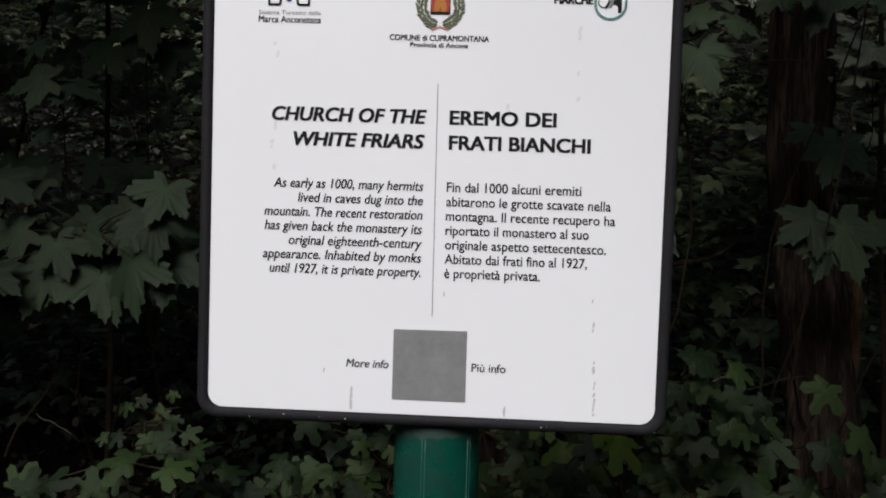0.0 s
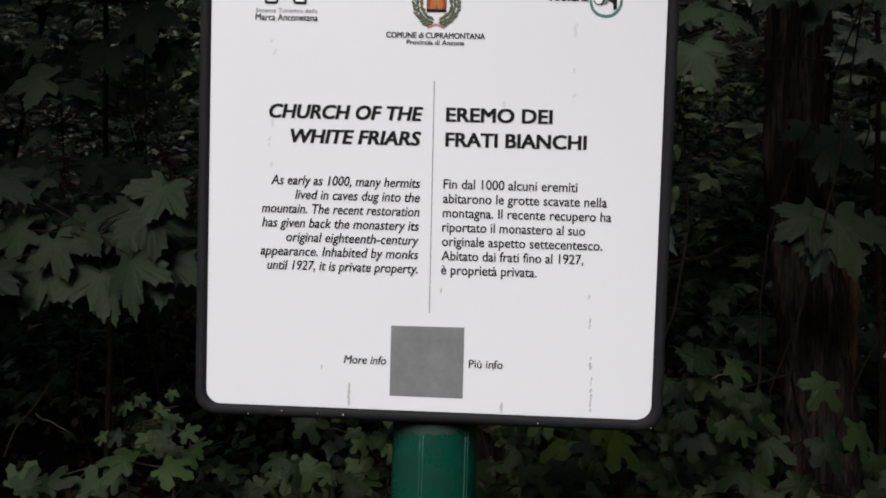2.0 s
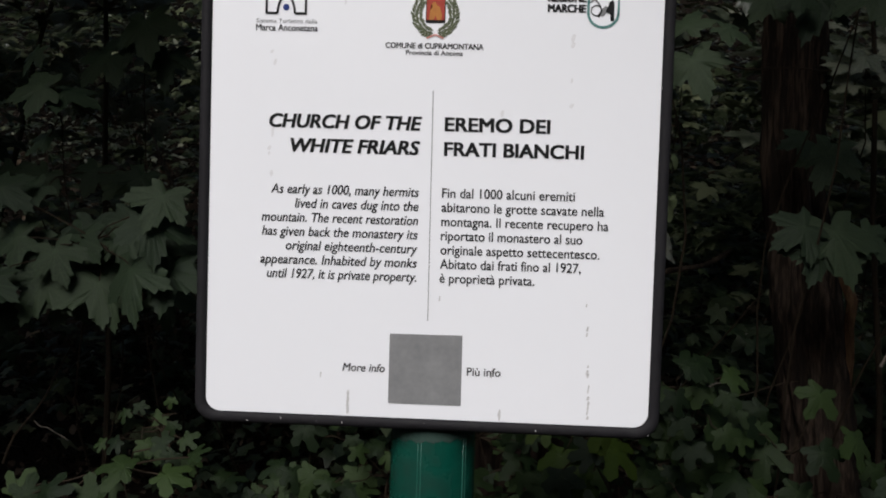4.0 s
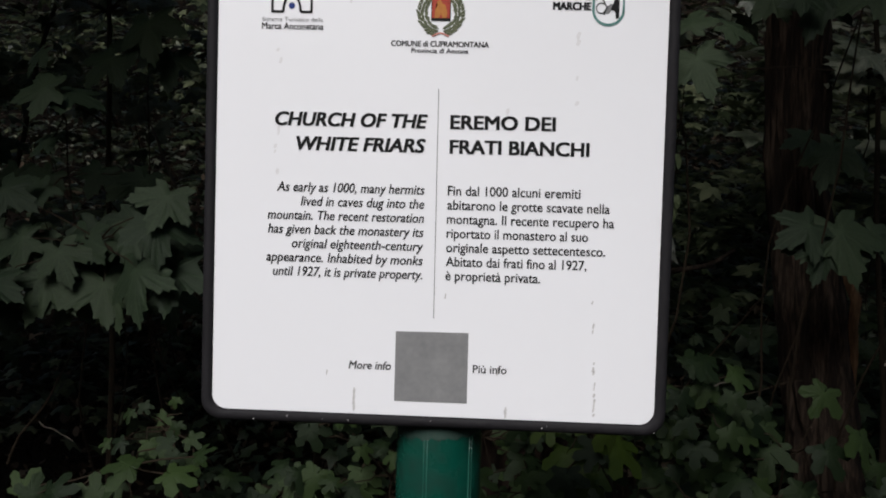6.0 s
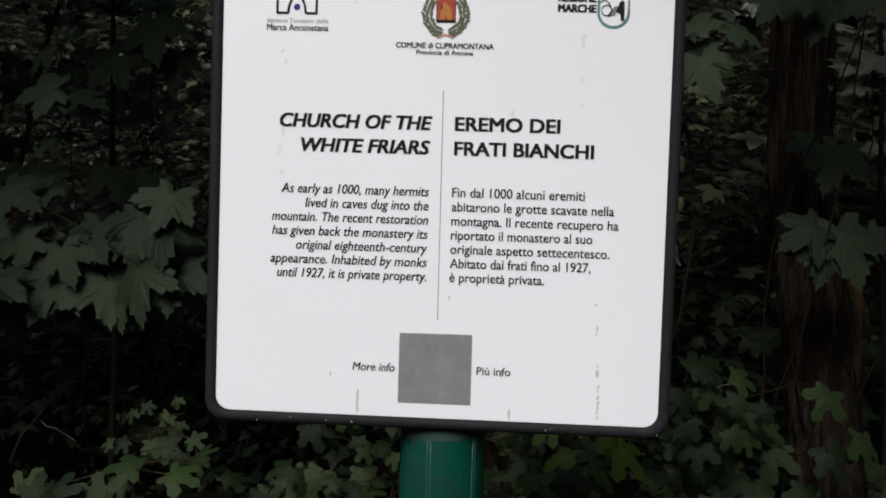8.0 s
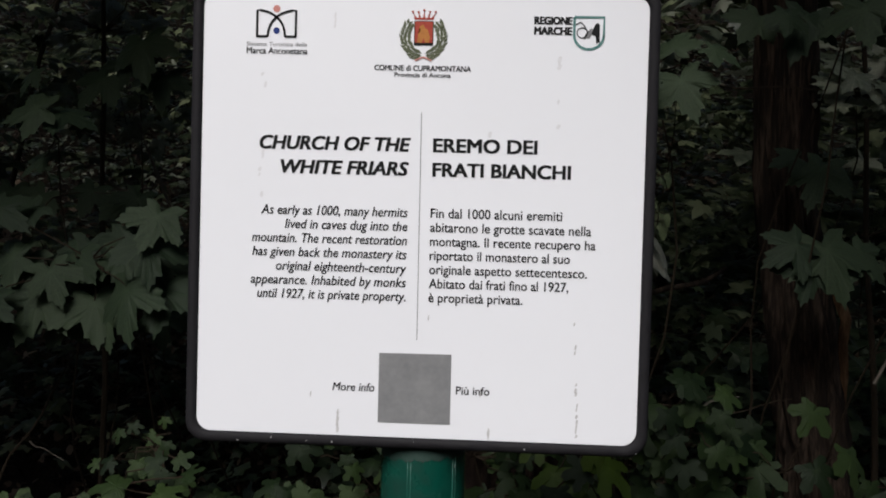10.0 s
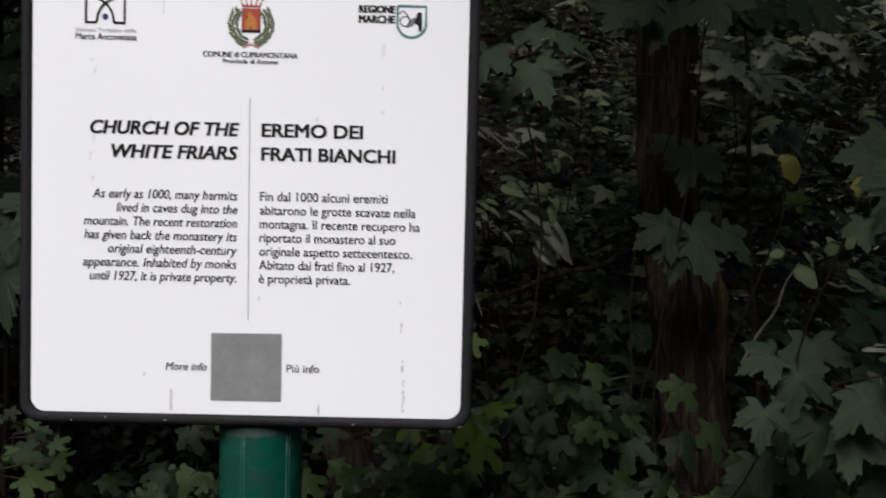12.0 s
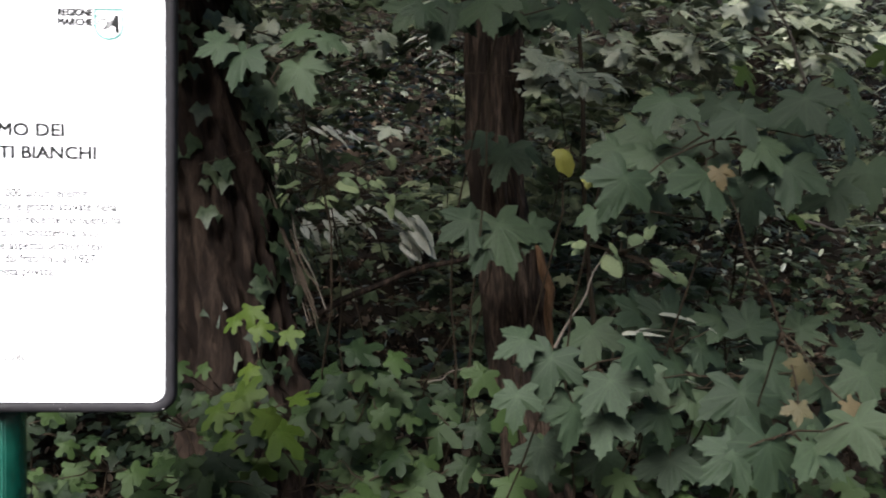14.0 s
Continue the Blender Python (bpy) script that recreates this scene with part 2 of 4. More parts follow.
def leaf_template(outline, curl=0.25, crease=0.06, rings=2, seed=0):
    """Vertices and triangles of a leaf blade: cupped, drooping, creased along its veins."""
    rnd = random.Random(seed)
    bend = rnd.uniform(0.6, 1.3) * curl
    roll_ = rnd.uniform(-0.15, 0.15)
    n = len(outline)
    centre = Vector((0, 0.12))
    steps = [1.0] if rings == 1 else [0.5, 1.0]
    v, f = [(0, 0.12, 0)], []
    for s in steps:
        for p in outline:
            q = centre.lerp(p, s)
            r = q.length
            z = -bend * r * r + roll_ * q.x + crease * (r - 0.6) * s + rnd.uniform(-0.012, 0.012) * s
            v.append((q.x, q.y, z))
    for k in range(n):
        f.append((0, 1 + (k + 1) % n, 1 + k))
        if rings == 2:
            a, b, c, d = 1 + k, 1 + (k + 1) % n, 1 + n + (k + 1) % n, 1 + n + k
            f += [(a, b, c), (a, c, d)]
    return np.array(v), np.array(f)


def oval_outline(width=0.34, n=8):
    return [Vector((width * math.sin(2 * math.pi * k / n), 0.5 - 0.5 * math.cos(2 * math.pi * k / n) + 0.0)) for k in range(n)]


def ivy_outline(seed):
    rnd = random.Random(seed)
    pts = [(-135, 0.38), (-100, 0.34), (-62, 0.66), (-32, 0.5), (0, 1.0), (32, 0.5), (62, 0.66), (100, 0.34), (135, 0.38), (180, 0.08)]
    return [Vector((math.sin(radians(a)) * r * rnd.uniform(0.88, 1.1), math.cos(radians(a)) * r)) for a, r in pts]


MAPLES = [leaf_template(maple_outline(i), 0.30, 0.10, 2, i) for i in range(6)]
MAPLE_VEINS = [[1.0] + veins(maple_outline(i)) * 2 for i in range(6)]
BLUNT = [leaf_template(blunt_outline(20 + i), 0.34, 0.10, 2, 20 + i) for i in range(6)]
BLUNT_VEINS = [[1.0] + [0.0] * (len(t[0]) - 1) for t in BLUNT]
MAPLES_FAR = [leaf_template(maple_outline(i, False), 0.30, 0.10, 1, i) for i in range(5)]
IVIES = [leaf_template(ivy_outline(i), 0.25, 0.08, 1, i) for i in range(4)]
ROUND = [leaf_template([p * (1 + 0.42 * noise.noise((p.x * 3 + i * 7, p.y * 3, i))) + Vector((0.12 * p.y * p.y * (1 - i), 0)) for p in oval_outline(w, 18)], 0.55, 0.2, 2, i)
         for i, w in enumerate((0.40, 0.46, 0.52))]
OVALS = [leaf_template(oval_outline(w), 0.35, 0.06, 1, i) for i, w in enumerate((0.24, 0.3, 0.36))]


def template_mesh(name, t, mat, vein=None):
    me = bpy.data.meshes.new(name)
    me.from_pydata([tuple(x) for x in t[0]], [], [tuple(x) for x in t[1]])
    me.materials.append(mat)
    me.shade_smooth()
    if vein:
        me.attributes.new("vein", "FLOAT", "POINT").data.foreach_set("value", vein)
    return me


def aim(tip, normal):
    """Rotation whose y axis is the way of the tip and whose z axis is nearest to the normal."""
    y = Vector(tip).normalized()
    z = Vector(normal)
    z = (z - y * z.dot(y)).normalized()
    x = y.cross(z)
    return Matrix((x, y, z)).transposed()


def scatter(name, templates, places, tips, normals, sizes, mat):
    """Many leaves in one mesh. places, tips, normals: arrays n x 3; sizes: n."""
    places, y, z, sizes = (np.asarray(a, float) for a in (places, tips, normals, sizes))
    y = y / np.linalg.norm(y, axis=1)[:, None]
    z = z - y * (z * y).sum(1)[:, None]
    z = z / np.linalg.norm(z, axis=1)[:, None]
    x = np.cross(y, z)
    verts, faces, base = [], [], 0
    for k, (tv, tf) in enumerate(templates):
        s = slice(k, None, len(templates))
        p = places[s][:, None, :] + sizes[s][:, None, None] * (tv[None, :, 0:1] * x[s][:, None] + tv[None, :, 1:2] * y[s][:, None] + tv[None, :, 2:3] * z[s][:, None])
        n = len(p)
        verts.append(p.reshape(-1, 3))
        faces.append((tf[None] + (np.arange(n) * len(tv))[:, None, None] + base).reshape(-1, 3))
        base += n * len(tv)
    v, f = np.concatenate(verts), np.concatenate(faces)
    me = bpy.data.meshes.new(name)
    me.vertices.add(len(v))
    me.vertices.foreach_set("co", v.ravel())
    me.loops.add(f.size)
    me.loops.foreach_set("vertex_index", f.ravel().astype(np.int32))
    me.polygons.add(len(f))
    me.polygons.foreach_set("loop_start", np.arange(0, f.size, 3, dtype=np.int32))
    me.materials.append(mat)
    me.update(calc_edges=True)
    me.validate()
    return new(name, me)


def ground_z(x, y):
    """Level path in front, a wooded bank that rises behind the sign."""
    y = np.asarray(y, float)
    y = y + 0.25 * np.clip(y - 0.9, 0, None)
    x = np.asarray(x, float)
    t = np.clip(y - 1.0, 0, None)
    z = 0.27 * t + 0.025 * np.clip(y - 4.5, 0, None) ** 2 * (y < 9) + (y >= 9) * (0.025 * 4.5 ** 2 + 0.225 * (y - 9))
    z = np.where(y > 22, 0.27 * 21 + 0.025 * 4.5 ** 2 + 0.225 * 13 + (y - 22) * 0.05, z)
    return z + 0.05 * np.sin(x * 1.7 + y * 0.9) + 0.03 * np.sin(x * 4.1 - y * 3.3) * (t > 0)


# ---- ground ----
gx = np.sign(np.linspace(-1, 1, 141)) * np.abs(np.linspace(-1, 1, 141)) ** 2.2 * 90
gy = 3 + np.sign(np.linspace(-1, 1, 161)) * np.abs(np.linspace(-1, 1, 161)) ** 2.0 * 90
GX, GY = np.meshgrid(gx, gy)
GZ = ground_z(GX, GY) + np.vectorize(lambda a, b: 0.05 * noise.noise((a * 2.5, b * 2.5, 0)) + 0.02 * noise.noise((a * 9, b * 9, 4)))(GX, GY)
me = bpy.data.meshes.new("ground")
nx, ny = len(gx), len(gy)
idx = np.arange(nx * ny).reshape(ny, nx)
quads = np.stack([idx[:-1, :-1], idx[:-1, 1:], idx[1:, 1:], idx[1:, :-1]], -1).reshape(-1, 4)
me.from_pydata(np.stack([GX, GY, GZ], -1).reshape(-1, 3).tolist(), [], quads.tolist())
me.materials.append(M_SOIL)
me.shade_smooth()
tagged(new("ground", me), "dark woodland soil bank rising behind the sign", "ground", kind="structure")

# ---- the information sign ----
SX, SY = 0.001, 0.90
PL, PR, PB, PT = -0.1862, 0.1878, 1.3500, 1.7245
sign = thing("information_sign", (0.0075, 0.967, 0), "white square information panel in a black frame on a green post", "sign")


def rounded(x0, x1, z0, z1, r, n=8):
    out = []
    for cx, cz, a in ((x1 - r, z1 - r, 0), (x0 + r, z1 - r, 90), (x0 + r, z0 + r, 180), (x1 - r, z0 + r, 270)):
        for k in range(n + 1):
            b = radians(a + 90 * k / n)
            out.append((cx + r * math.cos(b), cz + r * math.sin(b)))
    return out


def loops_mesh(loops, cap_first=False, cap_last=False):
    """Skin between closed loops of (x, y, z), all with one number of points."""
    bm = bmesh.new()
    rows = [[bm.verts.new(p) for p in lp] for lp in loops]
    n = len(rows[0])
    for a, b in zip(rows, rows[1:]):
        for k in range(n):
            bm.faces.new((a[k], a[(k + 1) % n], b[(k + 1) % n], b[k]))
    if cap_first:
        bm.faces.new(rows[0])
    if cap_last:
        bm.faces.new(rows[-1][::-1])
    bmesh.ops.recalc_face_normals(bm, faces=bm.faces)
    return bm


def outset(d, y):
    return [(x, y, z) for x, z in rounded(PL - d, PR + d, PB - d, PT + d, 0.0125 + d * 0.6)]


bm = loops_mesh([outset(0.0, SY + 0.012), outset(0.0, SY), outset(-0.0002, SY - 0.0002)], True, True)
panel = part("panel", bm, M_PANEL, sign, "white printed panel with rain streaks and specks")
bm = loops_mesh([outset(0.0005, SY + 0.008), outset(0.0005, SY - 0.002), outset(0.0018, SY - 0.0036), outset(0.005, SY - 0.004), outset(0.0078, SY - 0.003),
                 outset(0.0091, SY - 0.001), outset(0.0096, SY + 0.003), outset(0.0096, SY + 0.008), outset(0.009, SY + 0.0115), outset(0.0005, SY + 0.0115), outset(0.0005, SY + 0.008)])
part("frame", bm, M_FRAME, sign, "black plastic edge frame with rounded corners", True)
bm = loops_mesh([outset(-0.001, SY + 0.004), outset(-0.001, SY + 0.009)], True, True)
part("back_plate", bm, M_FRAME, sign)
PX, PY, PR = 0.0070, 0.9410, 0.0375
bm = tube([(PX, PY, z) for z in (-0.3, 0.2, 0.8, 1.2, 1.334, 1.344)], [PR, PR, PR, PR, PR, PR - 0.002], 48)
post = part("post", bm, M_POST, sign, "glossy green painted steel tube post", True)
# thin pale lines, painting the post's gloss highlights in a lighter green
for a, w in ((-17, 0.0004), (-12.5, 0.0006), (47, 0.0008), (52, 0.0004)):
    q = (PX + math.sin(radians(a)) * PR, PY - math.cos(radians(a)) * PR)
    part("highlight_line", tube([(q[0], q[1], z) for z in (-0.2, 0.6, 1.1, 1.30, 1.336)], [w, w, w, w * 0.7, w * 0.3], 8), M_HIGHLIGHT, post, "pale raised line painted as a highlight down the post", True)
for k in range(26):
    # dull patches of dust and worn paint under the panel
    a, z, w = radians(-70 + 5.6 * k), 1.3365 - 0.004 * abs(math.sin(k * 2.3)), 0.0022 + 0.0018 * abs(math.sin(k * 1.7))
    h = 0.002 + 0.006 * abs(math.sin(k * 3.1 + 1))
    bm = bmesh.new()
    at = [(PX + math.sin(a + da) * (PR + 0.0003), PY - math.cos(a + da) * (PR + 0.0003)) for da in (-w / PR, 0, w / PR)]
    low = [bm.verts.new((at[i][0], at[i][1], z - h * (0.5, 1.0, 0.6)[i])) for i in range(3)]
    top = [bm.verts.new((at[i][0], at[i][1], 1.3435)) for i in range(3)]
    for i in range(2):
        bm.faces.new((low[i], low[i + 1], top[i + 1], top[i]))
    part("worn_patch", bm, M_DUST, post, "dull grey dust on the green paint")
bm = tube([(PX, 0.9145, 1.33), (PX, 0.9145, 1.48), (PX, 0.9145, 1.62)], [0.003] * 3, 12)
for v in bm.verts:
    v.co.x = PX + (v.co.x - PX) * 9
part("bracket", bm, M_FRAME, sign)


# ---- writing on the sign ----
def letters(name, body, x0, x1, base, cap, mat=None, bold=0.0, italic=False, lift=0.0006, single=False):
    """A printed line from x0 to x1, standing on base, with capitals cap high; single: each letter is a part."""
    cu = bpy.data.curves.new(name, "FONT")
    cu.body, cu.shear, cu.resolution_u = body, 0.19 if italic else 0.0, 3
    if single:
        for k in range(len(body)):
            cu.materials.append(M_INK)
            cu.body_format[k].material_index = k
    ob = new(name, cu)
    bpy.context.view_layer.update()
    me = bpy.data.meshes.new_from_object(ob.evaluated_get(bpy.context.evaluated_depsgraph_get()))
    bpy.data.objects.remove(ob)
    co = np.empty(len(me.vertices) * 3)
    me.vertices.foreach_get("co", co)
    co = co.reshape(-1, 3)
    lo, hi = co[:, 0].min(), co[:, 0].max()
    co = np.stack([x0 + (co[:, 0] - lo) / (hi - lo) * (x1 - x0), np.full(len(co), SY - lift), base + co[:, 1] * cap / 0.729], 1)
    # a bold face: the line printed a few times, a hair apart
    shifts = ((-1, -1), (-1, 1), (1, -1), (1, 1), (0, 0)) if bold else ((0, 0),)
    for k in range(len(body)) if single else (None,):
        bm = bmesh.new()
        for j, (dx, dz) in enumerate(shifts):
            me.vertices.foreach_set("co", (co + np.array([dx * bold * cap * 0.5, -j * 0.00002, dz * bold * cap * 0.25])).ravel())
            bm.from_mesh(me)
        if single:
            bmesh.ops.delete(bm, geom=[f for f in bm.faces if f.material_index != k], context="FACES")
            for f in bm.faces:
                f.material_index = 0
            if not bm.faces:
                bm.free()
                continue
        part("letter" if single else name, bm, mat or M_INK, panel)


TITLE, TEXT = 0.0117, 0.0083
for body, x0, x1, z in (("CHURCH OF THE", -0.1358, -0.0085, 1.5923), ("WHITE FRIARS", -0.1175, -0.0096, 1.5720)):
    letters("title", body, x0, x1, z, TITLE, None, 0.105, True, single=True)
for body, x0, x1, z in (("EREMO DEI", 0.0116, 0.0978, 1.5923), ("FRATI BIANCHI", 0.0116, 0.1262, 1.5719)):
    letters("title", body, x0, x1, z, TITLE, None, 0.105, single=True)
english = (("As early as 1000, many hermits", -0.1345), ("lived in caves dug into the", -0.1140), ("mountain. The recent restoration", -0.1420), ("has given back the monastery its", -0.1415),
           ("original eighteenth-century", -0.1210), ("appearance. Inhabited by monks", -0.1425), ("until 1927, it is private property.", -0.1365))
italian = (("Fin dal 1000 alcuni eremiti", 0.1195), ("abitarono le grotte scavate nella", 0.1440), ("montagna. Il recente recupero ha", 0.1480), ("riportato il monastero al suo", 0.1270),
           ("originale aspetto settecentesco.", 0.1415), ("Abitato dai frati fino al 1927,", 0.1265), ("\u00e8 propriet\u00e0 privata.", 0.0885))
for i, (body, x0) in enumerate(english):
    letters("text_line", body, x0 + 0.0010, -0.0090, 1.5370 - 0.01185 * i, TEXT, None, 0.035, True)
for i, (body, x1) in enumerate(italian):
    letters("text_line", body, 0.0106, x1 + 0.0010, 1.5370 - 0.01185 * i, TEXT, None, 0.035)
letters("text_line", "More info", -0.0692, -0.0335, 1.3885, 0.0072, None, 0.03, True)
letters("text_line", "Pi\u00f9 info", 0.0358, 0.0640, 1.3885, 0.0072, None, 0.03)
letters("text_line", "Sistema Turistico della", -0.1490, -0.0975, 1.6785, 0.0036, M_GREY)
letters("text_line", "Marca Anconetana", -0.1490, -0.0972, 1.6720, 0.0056, None, 0.04)
letters("text_line", "COMUNE di CUPRAMONTANA", -0.0400, 0.0410, 1.6597, 0.0048, None, 0.07)
letters("text_line", "Provincia di Ancona", -0.0230, 0.0242, 1.6544, 0.0040, None, 0.06)
letters("text_line", "REGIONE", 0.0932, 0.1238, 1.7003, 0.0064, None, 0.155)
letters("text_line", "MARCHE", 0.0932, 0.1238, 1.6918, 0.0064, None, 0.155)


def flat(name, points, mat, lift=0.0006, label=""):
    bm = bmesh.new()
    bm.faces.new([bm.verts.new((x, SY - lift, z)) for x, z in points])
    bmesh.ops.triangulate(bm, faces=bm.faces)
    for f in bm.faces:
        if f.normal.y > 0:
            f.normal_flip()
    part(name, bm, mat, panel, label)


def stroke(name, points, width, mat, lift=0.0007):
    bm = bmesh.new()
    pts = [Vector(p) for p in points]
    rows = []
    for i, p in enumerate(pts):
        d = (pts[min(i + 1, len(pts) - 1)] - pts[max(i - 1, 0)]).normalized()
        s = Vector((-d.y, d.x)) * width / 2
        rows.append([bm.verts.new((q.x, SY - lift, q.y)) for q in (p + s, p - s)])
    for a, b in zip(rows, rows[1:]):
        f = bm.faces.new((a[0], a[1], b[1], b[0]))
    bmesh.ops.recalc_face_normals(bm, faces=bm.faces)
    for f in bm.faces:
        f.normal_update()
        if f.normal.y > 0:
            f.normal_flip()
    part(name, bm, mat, panel)


def disc(cx, cz, r, n=20):
    return [(cx + r * math.cos(2 * math.pi * k / n), cz + r * math.sin(2 * math.pi * k / n)) for k in range(n)]


flat("divider", [(0.0013, 1.4334), (0.0019, 1.4334), (0.0009, 1.6250), (0.0003, 1.6250)], M_GREY)
flat("printed_square", [(-0.0300, 1.3625), (0.0314, 1.3625), (0.0312, 1.4220), (-0.0300, 1.4215)], M_GREY, label="plain dark grey printed square")
# emblem of two crossing arches with two dots
ax0, ax1, az0, az1 = -0.1405, -0.1075, 1.6865, 1.7085
am = (ax0 + ax1) / 2
for s, e in ((ax0, ax1), (ax1, ax0)):
    w = (e - s)
    arch = [(s, az0), (s, az1)] + [(s + w * 0.72 * math.sin(radians(a)), az0 + (az1 - az0) * math.cos(radians(a)) ** 0.9) for a in range(8, 90, 8)] + [(s + w * 0.72, az0)]
    stroke("emblem_arch", arch, 0.0020, M_INK)
    stroke("emblem_foot", [(s - 0.0007 * (1 if w > 0 else -1), az0), (s + w * 0.28, az0)], 0.0020, M_INK)
flat("emblem_dot", disc(am, 1.7098, 0.0030), M_ROSE)
flat("emblem_dot", disc(am, 1.6915, 0.0027), M_BLUE)
# coat of arms: plain shield, crown and wreath
flat("shield", [(-0.0074, 1.7014), (-0.0074, 1.6808), (0.0089, 1.6808), (0.0089, 1.7014)], M_INK)
flat("shield", [(-0.0067, 1.7008), (-0.0067, 1.6832), (0.0082, 1.6832), (0.0082, 1.7008)], M_RED, 0.0008)
flat("shield_charge", [(-0.0045, 1.6832), (-0.0040, 1.6905), (-0.0020, 1.6935), (-0.0028, 1.6965), (0.0002, 1.6985), (0.0020, 1.6950), (0.0042, 1.6940), (0.0060, 1.6880), (0.0055, 1.6832), (0.0020, 1.6832), (0.0008, 1.6870), (-0.0008, 1.6832)], M_GOLD, 0.0010)
flat("crown", [(-0.0070, 1.7024), (-0.0078, 1.7040), (0.0093, 1.7040), (0.0085, 1.7024)], M_RED)
for k in range(5):
    cx = -0.0088 + 0.0048 * k
    flat("crown", [(0.0008 + (cx - 0.0008) * 0.75 - 0.0010, 1.7040), (cx, 1.7088 + 0.0014 * (k == 2)), (0.0008 + (cx - 0.0008) * 0.75 + 0.0010, 1.7040)], M_RED)
    flat("crown", disc(cx, 1.7088 + 0.0014 * (k == 2), 0.0010, 10), M_RED, 0.0009)
rnd = random.Random(21)
for s in (-1, 1):
    for k in range(15):
        a = radians(-84 + 8.4 * k)
        for r in (0.0134, 0.0152, 0.0170):
            cx, cz = 0.0008 + s * (r + rnd.uniform(-0.0006, 0.0006)) * math.cos(a), 1.6885 + (r + 0.001) * math.sin(a)
            dx, dz = -s * math.sin(a), math.cos(a)
            o = (r - 0.0152) / 0.0018 * 0.8 * s + rnd.uniform(-0.3, 0.3)
            ex, ez = cx + dx * 0.0050 + o * dz * 0.0030, cz + dz * 0.0050 - o * dx * 0.0030
            flat("wreath_leaf", [(cx, cz), ((cx + ex) / 2 + dz * 0.0015, (cz + ez) / 2 - dx * 0.0015), (ex, ez), ((cx + ex) / 2 - dz * 0.0015, (cz + ez) / 2 + dx * 0.0015)], M_OLIVE, 0.0006 + 0.00003 * (k % 3))
stroke("ribbon", [(-0.0062, 1.6682), (-0.0020, 1.6702), (0.0008, 1.6712), (0.0036, 1.6702), (0.0078, 1.6682)], 0.0012, M_ROSE, 0.0009)
# round-bottomed badge
stroke("badge_edge", [(0.1505 - 0.0245 * (k == 0), 1.7065) for k in (0, 1)] + [(0.1505, 1.690)] + [(0.13825 + 0.01225 * math.cos(radians(a)), 1.6915 - 0.0115 * math.sin(radians(a))) for a in range(0, 181, 15)]
       + [(0.126, 1.7065)], 0.0021, M_TEAL)
flat("badge_shape", [(0.1400, 1.6925), (0.1440, 1.6905), (0.1443, 1.6850), (0.1472, 1.6855), (0.1470, 1.7000), (0.1455, 1.7022), (0.1430, 1.7005)], M_INK)
stroke("badge_line", disc(0.1325, 1.6935, 0.0042) + disc(0.1325, 1.6935, 0.0042)[:2], 0.0008, M_INK)
stroke("badge_line", [(0.1272, 1.7000), (0.1310, 1.7025), (0.1345, 1.6990), (0.1370, 1.6940), (0.1345, 1.6880)], 0.0010, M_INK)
flat("badge_shape", [(0.1335, 1.6895), (0.1385, 1.6890), (0.1435, 1.6955), (0.1400, 1.6975), (0.1365, 1.6945)], M_GREY, 0.0005)
# rain streaks and specks
rnd = random.Random(4)
marks = [(0.1337, 1.4515, 1.4495, 1), (0.1348, 1.4320, 1.4255, 2), (0.1362, 1.4010, 1.3900, 3), (0.1376, 1.3860, 1.3530, 7), (-0.1331, 1.5910, 1.5840, 2), (-0.1358, 1.5760, 1.5690, 2), (-0.1337, 1.5560, 1.5500, 2),
         (0.1144, 1.6740, 1.6630, 3), (0.1149, 1.6365, 1.6350, 1), (0.1155, 1.6160, 1.6145, 1), (-0.0740, 1.7060, 1.6930, 3), (-0.0643, 1.3725, 1.3540, 9), (0.0638, 1.3600, 1.3530, 5), (-0.0876, 1.3860, 1.3835, 1),
         (-0.1349, 1.6560, 1.6545, 1), (-0.1328, 1.6468, 1.6455, 1), (0.0113, 1.4526, 1.4516, 1), (0.0562, 1.3925, 1.3885, 3), (0.0584, 1.6088, 1.6070, 2)]
for x, z1, z0, n in marks:
    for k in range(n):
        z = z1 + (z0 - z1) * (k + rnd.uniform(0.2, 0.8)) / n
        w, h = rnd.uniform(0.0007, 0.0014), rnd.uniform(0.0012, 0.0026)
        xx = x + rnd.uniform(-0.0004, 0.0004)
        if z1 > 1.5:
            w, h = w * 1.5, h * 1.3
        flat("dirt_streak", [(xx - w, z - h * 0.6), (xx, z - h), (xx + w * 0.7, z - h * 0.3), (xx + w, z + h * 0.7), (xx, z + h), (xx - w * 0.6, z + h * 0.4)], M_STAIN if z1 > 1.5 else M_DIRT, 0.0003 + 0.00003 * k)


# ---- trees ----
def canopy_leaves(name, rnd, centre, spread, n, size, mat, shade_slab=False):
    p = np.array([[rnd.gauss(0, 1) for _ in range(3)] for _ in range(n)])
    p /= np.maximum(1, np.linalg.norm(p, axis=1) / 1.6)[:, None]
    if shade_slab:
        p = np.array([[rnd.uniform(-1, 1) for _ in range(3)] for _ in range(n)])
    p = np.array(centre) + p * np.array(spread)
    tips = np.array([[rnd.uniform(-1, 1), rnd.uniform(-1, 1), rnd.uniform(-0.8, 0.1)] for _ in range(n)])
    nor = np.array([[rnd.uniform(-0.5, 0.5), rnd.uniform(-0.8, 0.3), 1] for _ in range(n)])
    return scatter(name, MAPLES_FAR, p, tips, nor, np.array([rnd.uniform(*size) for _ in range(n)]), mat)


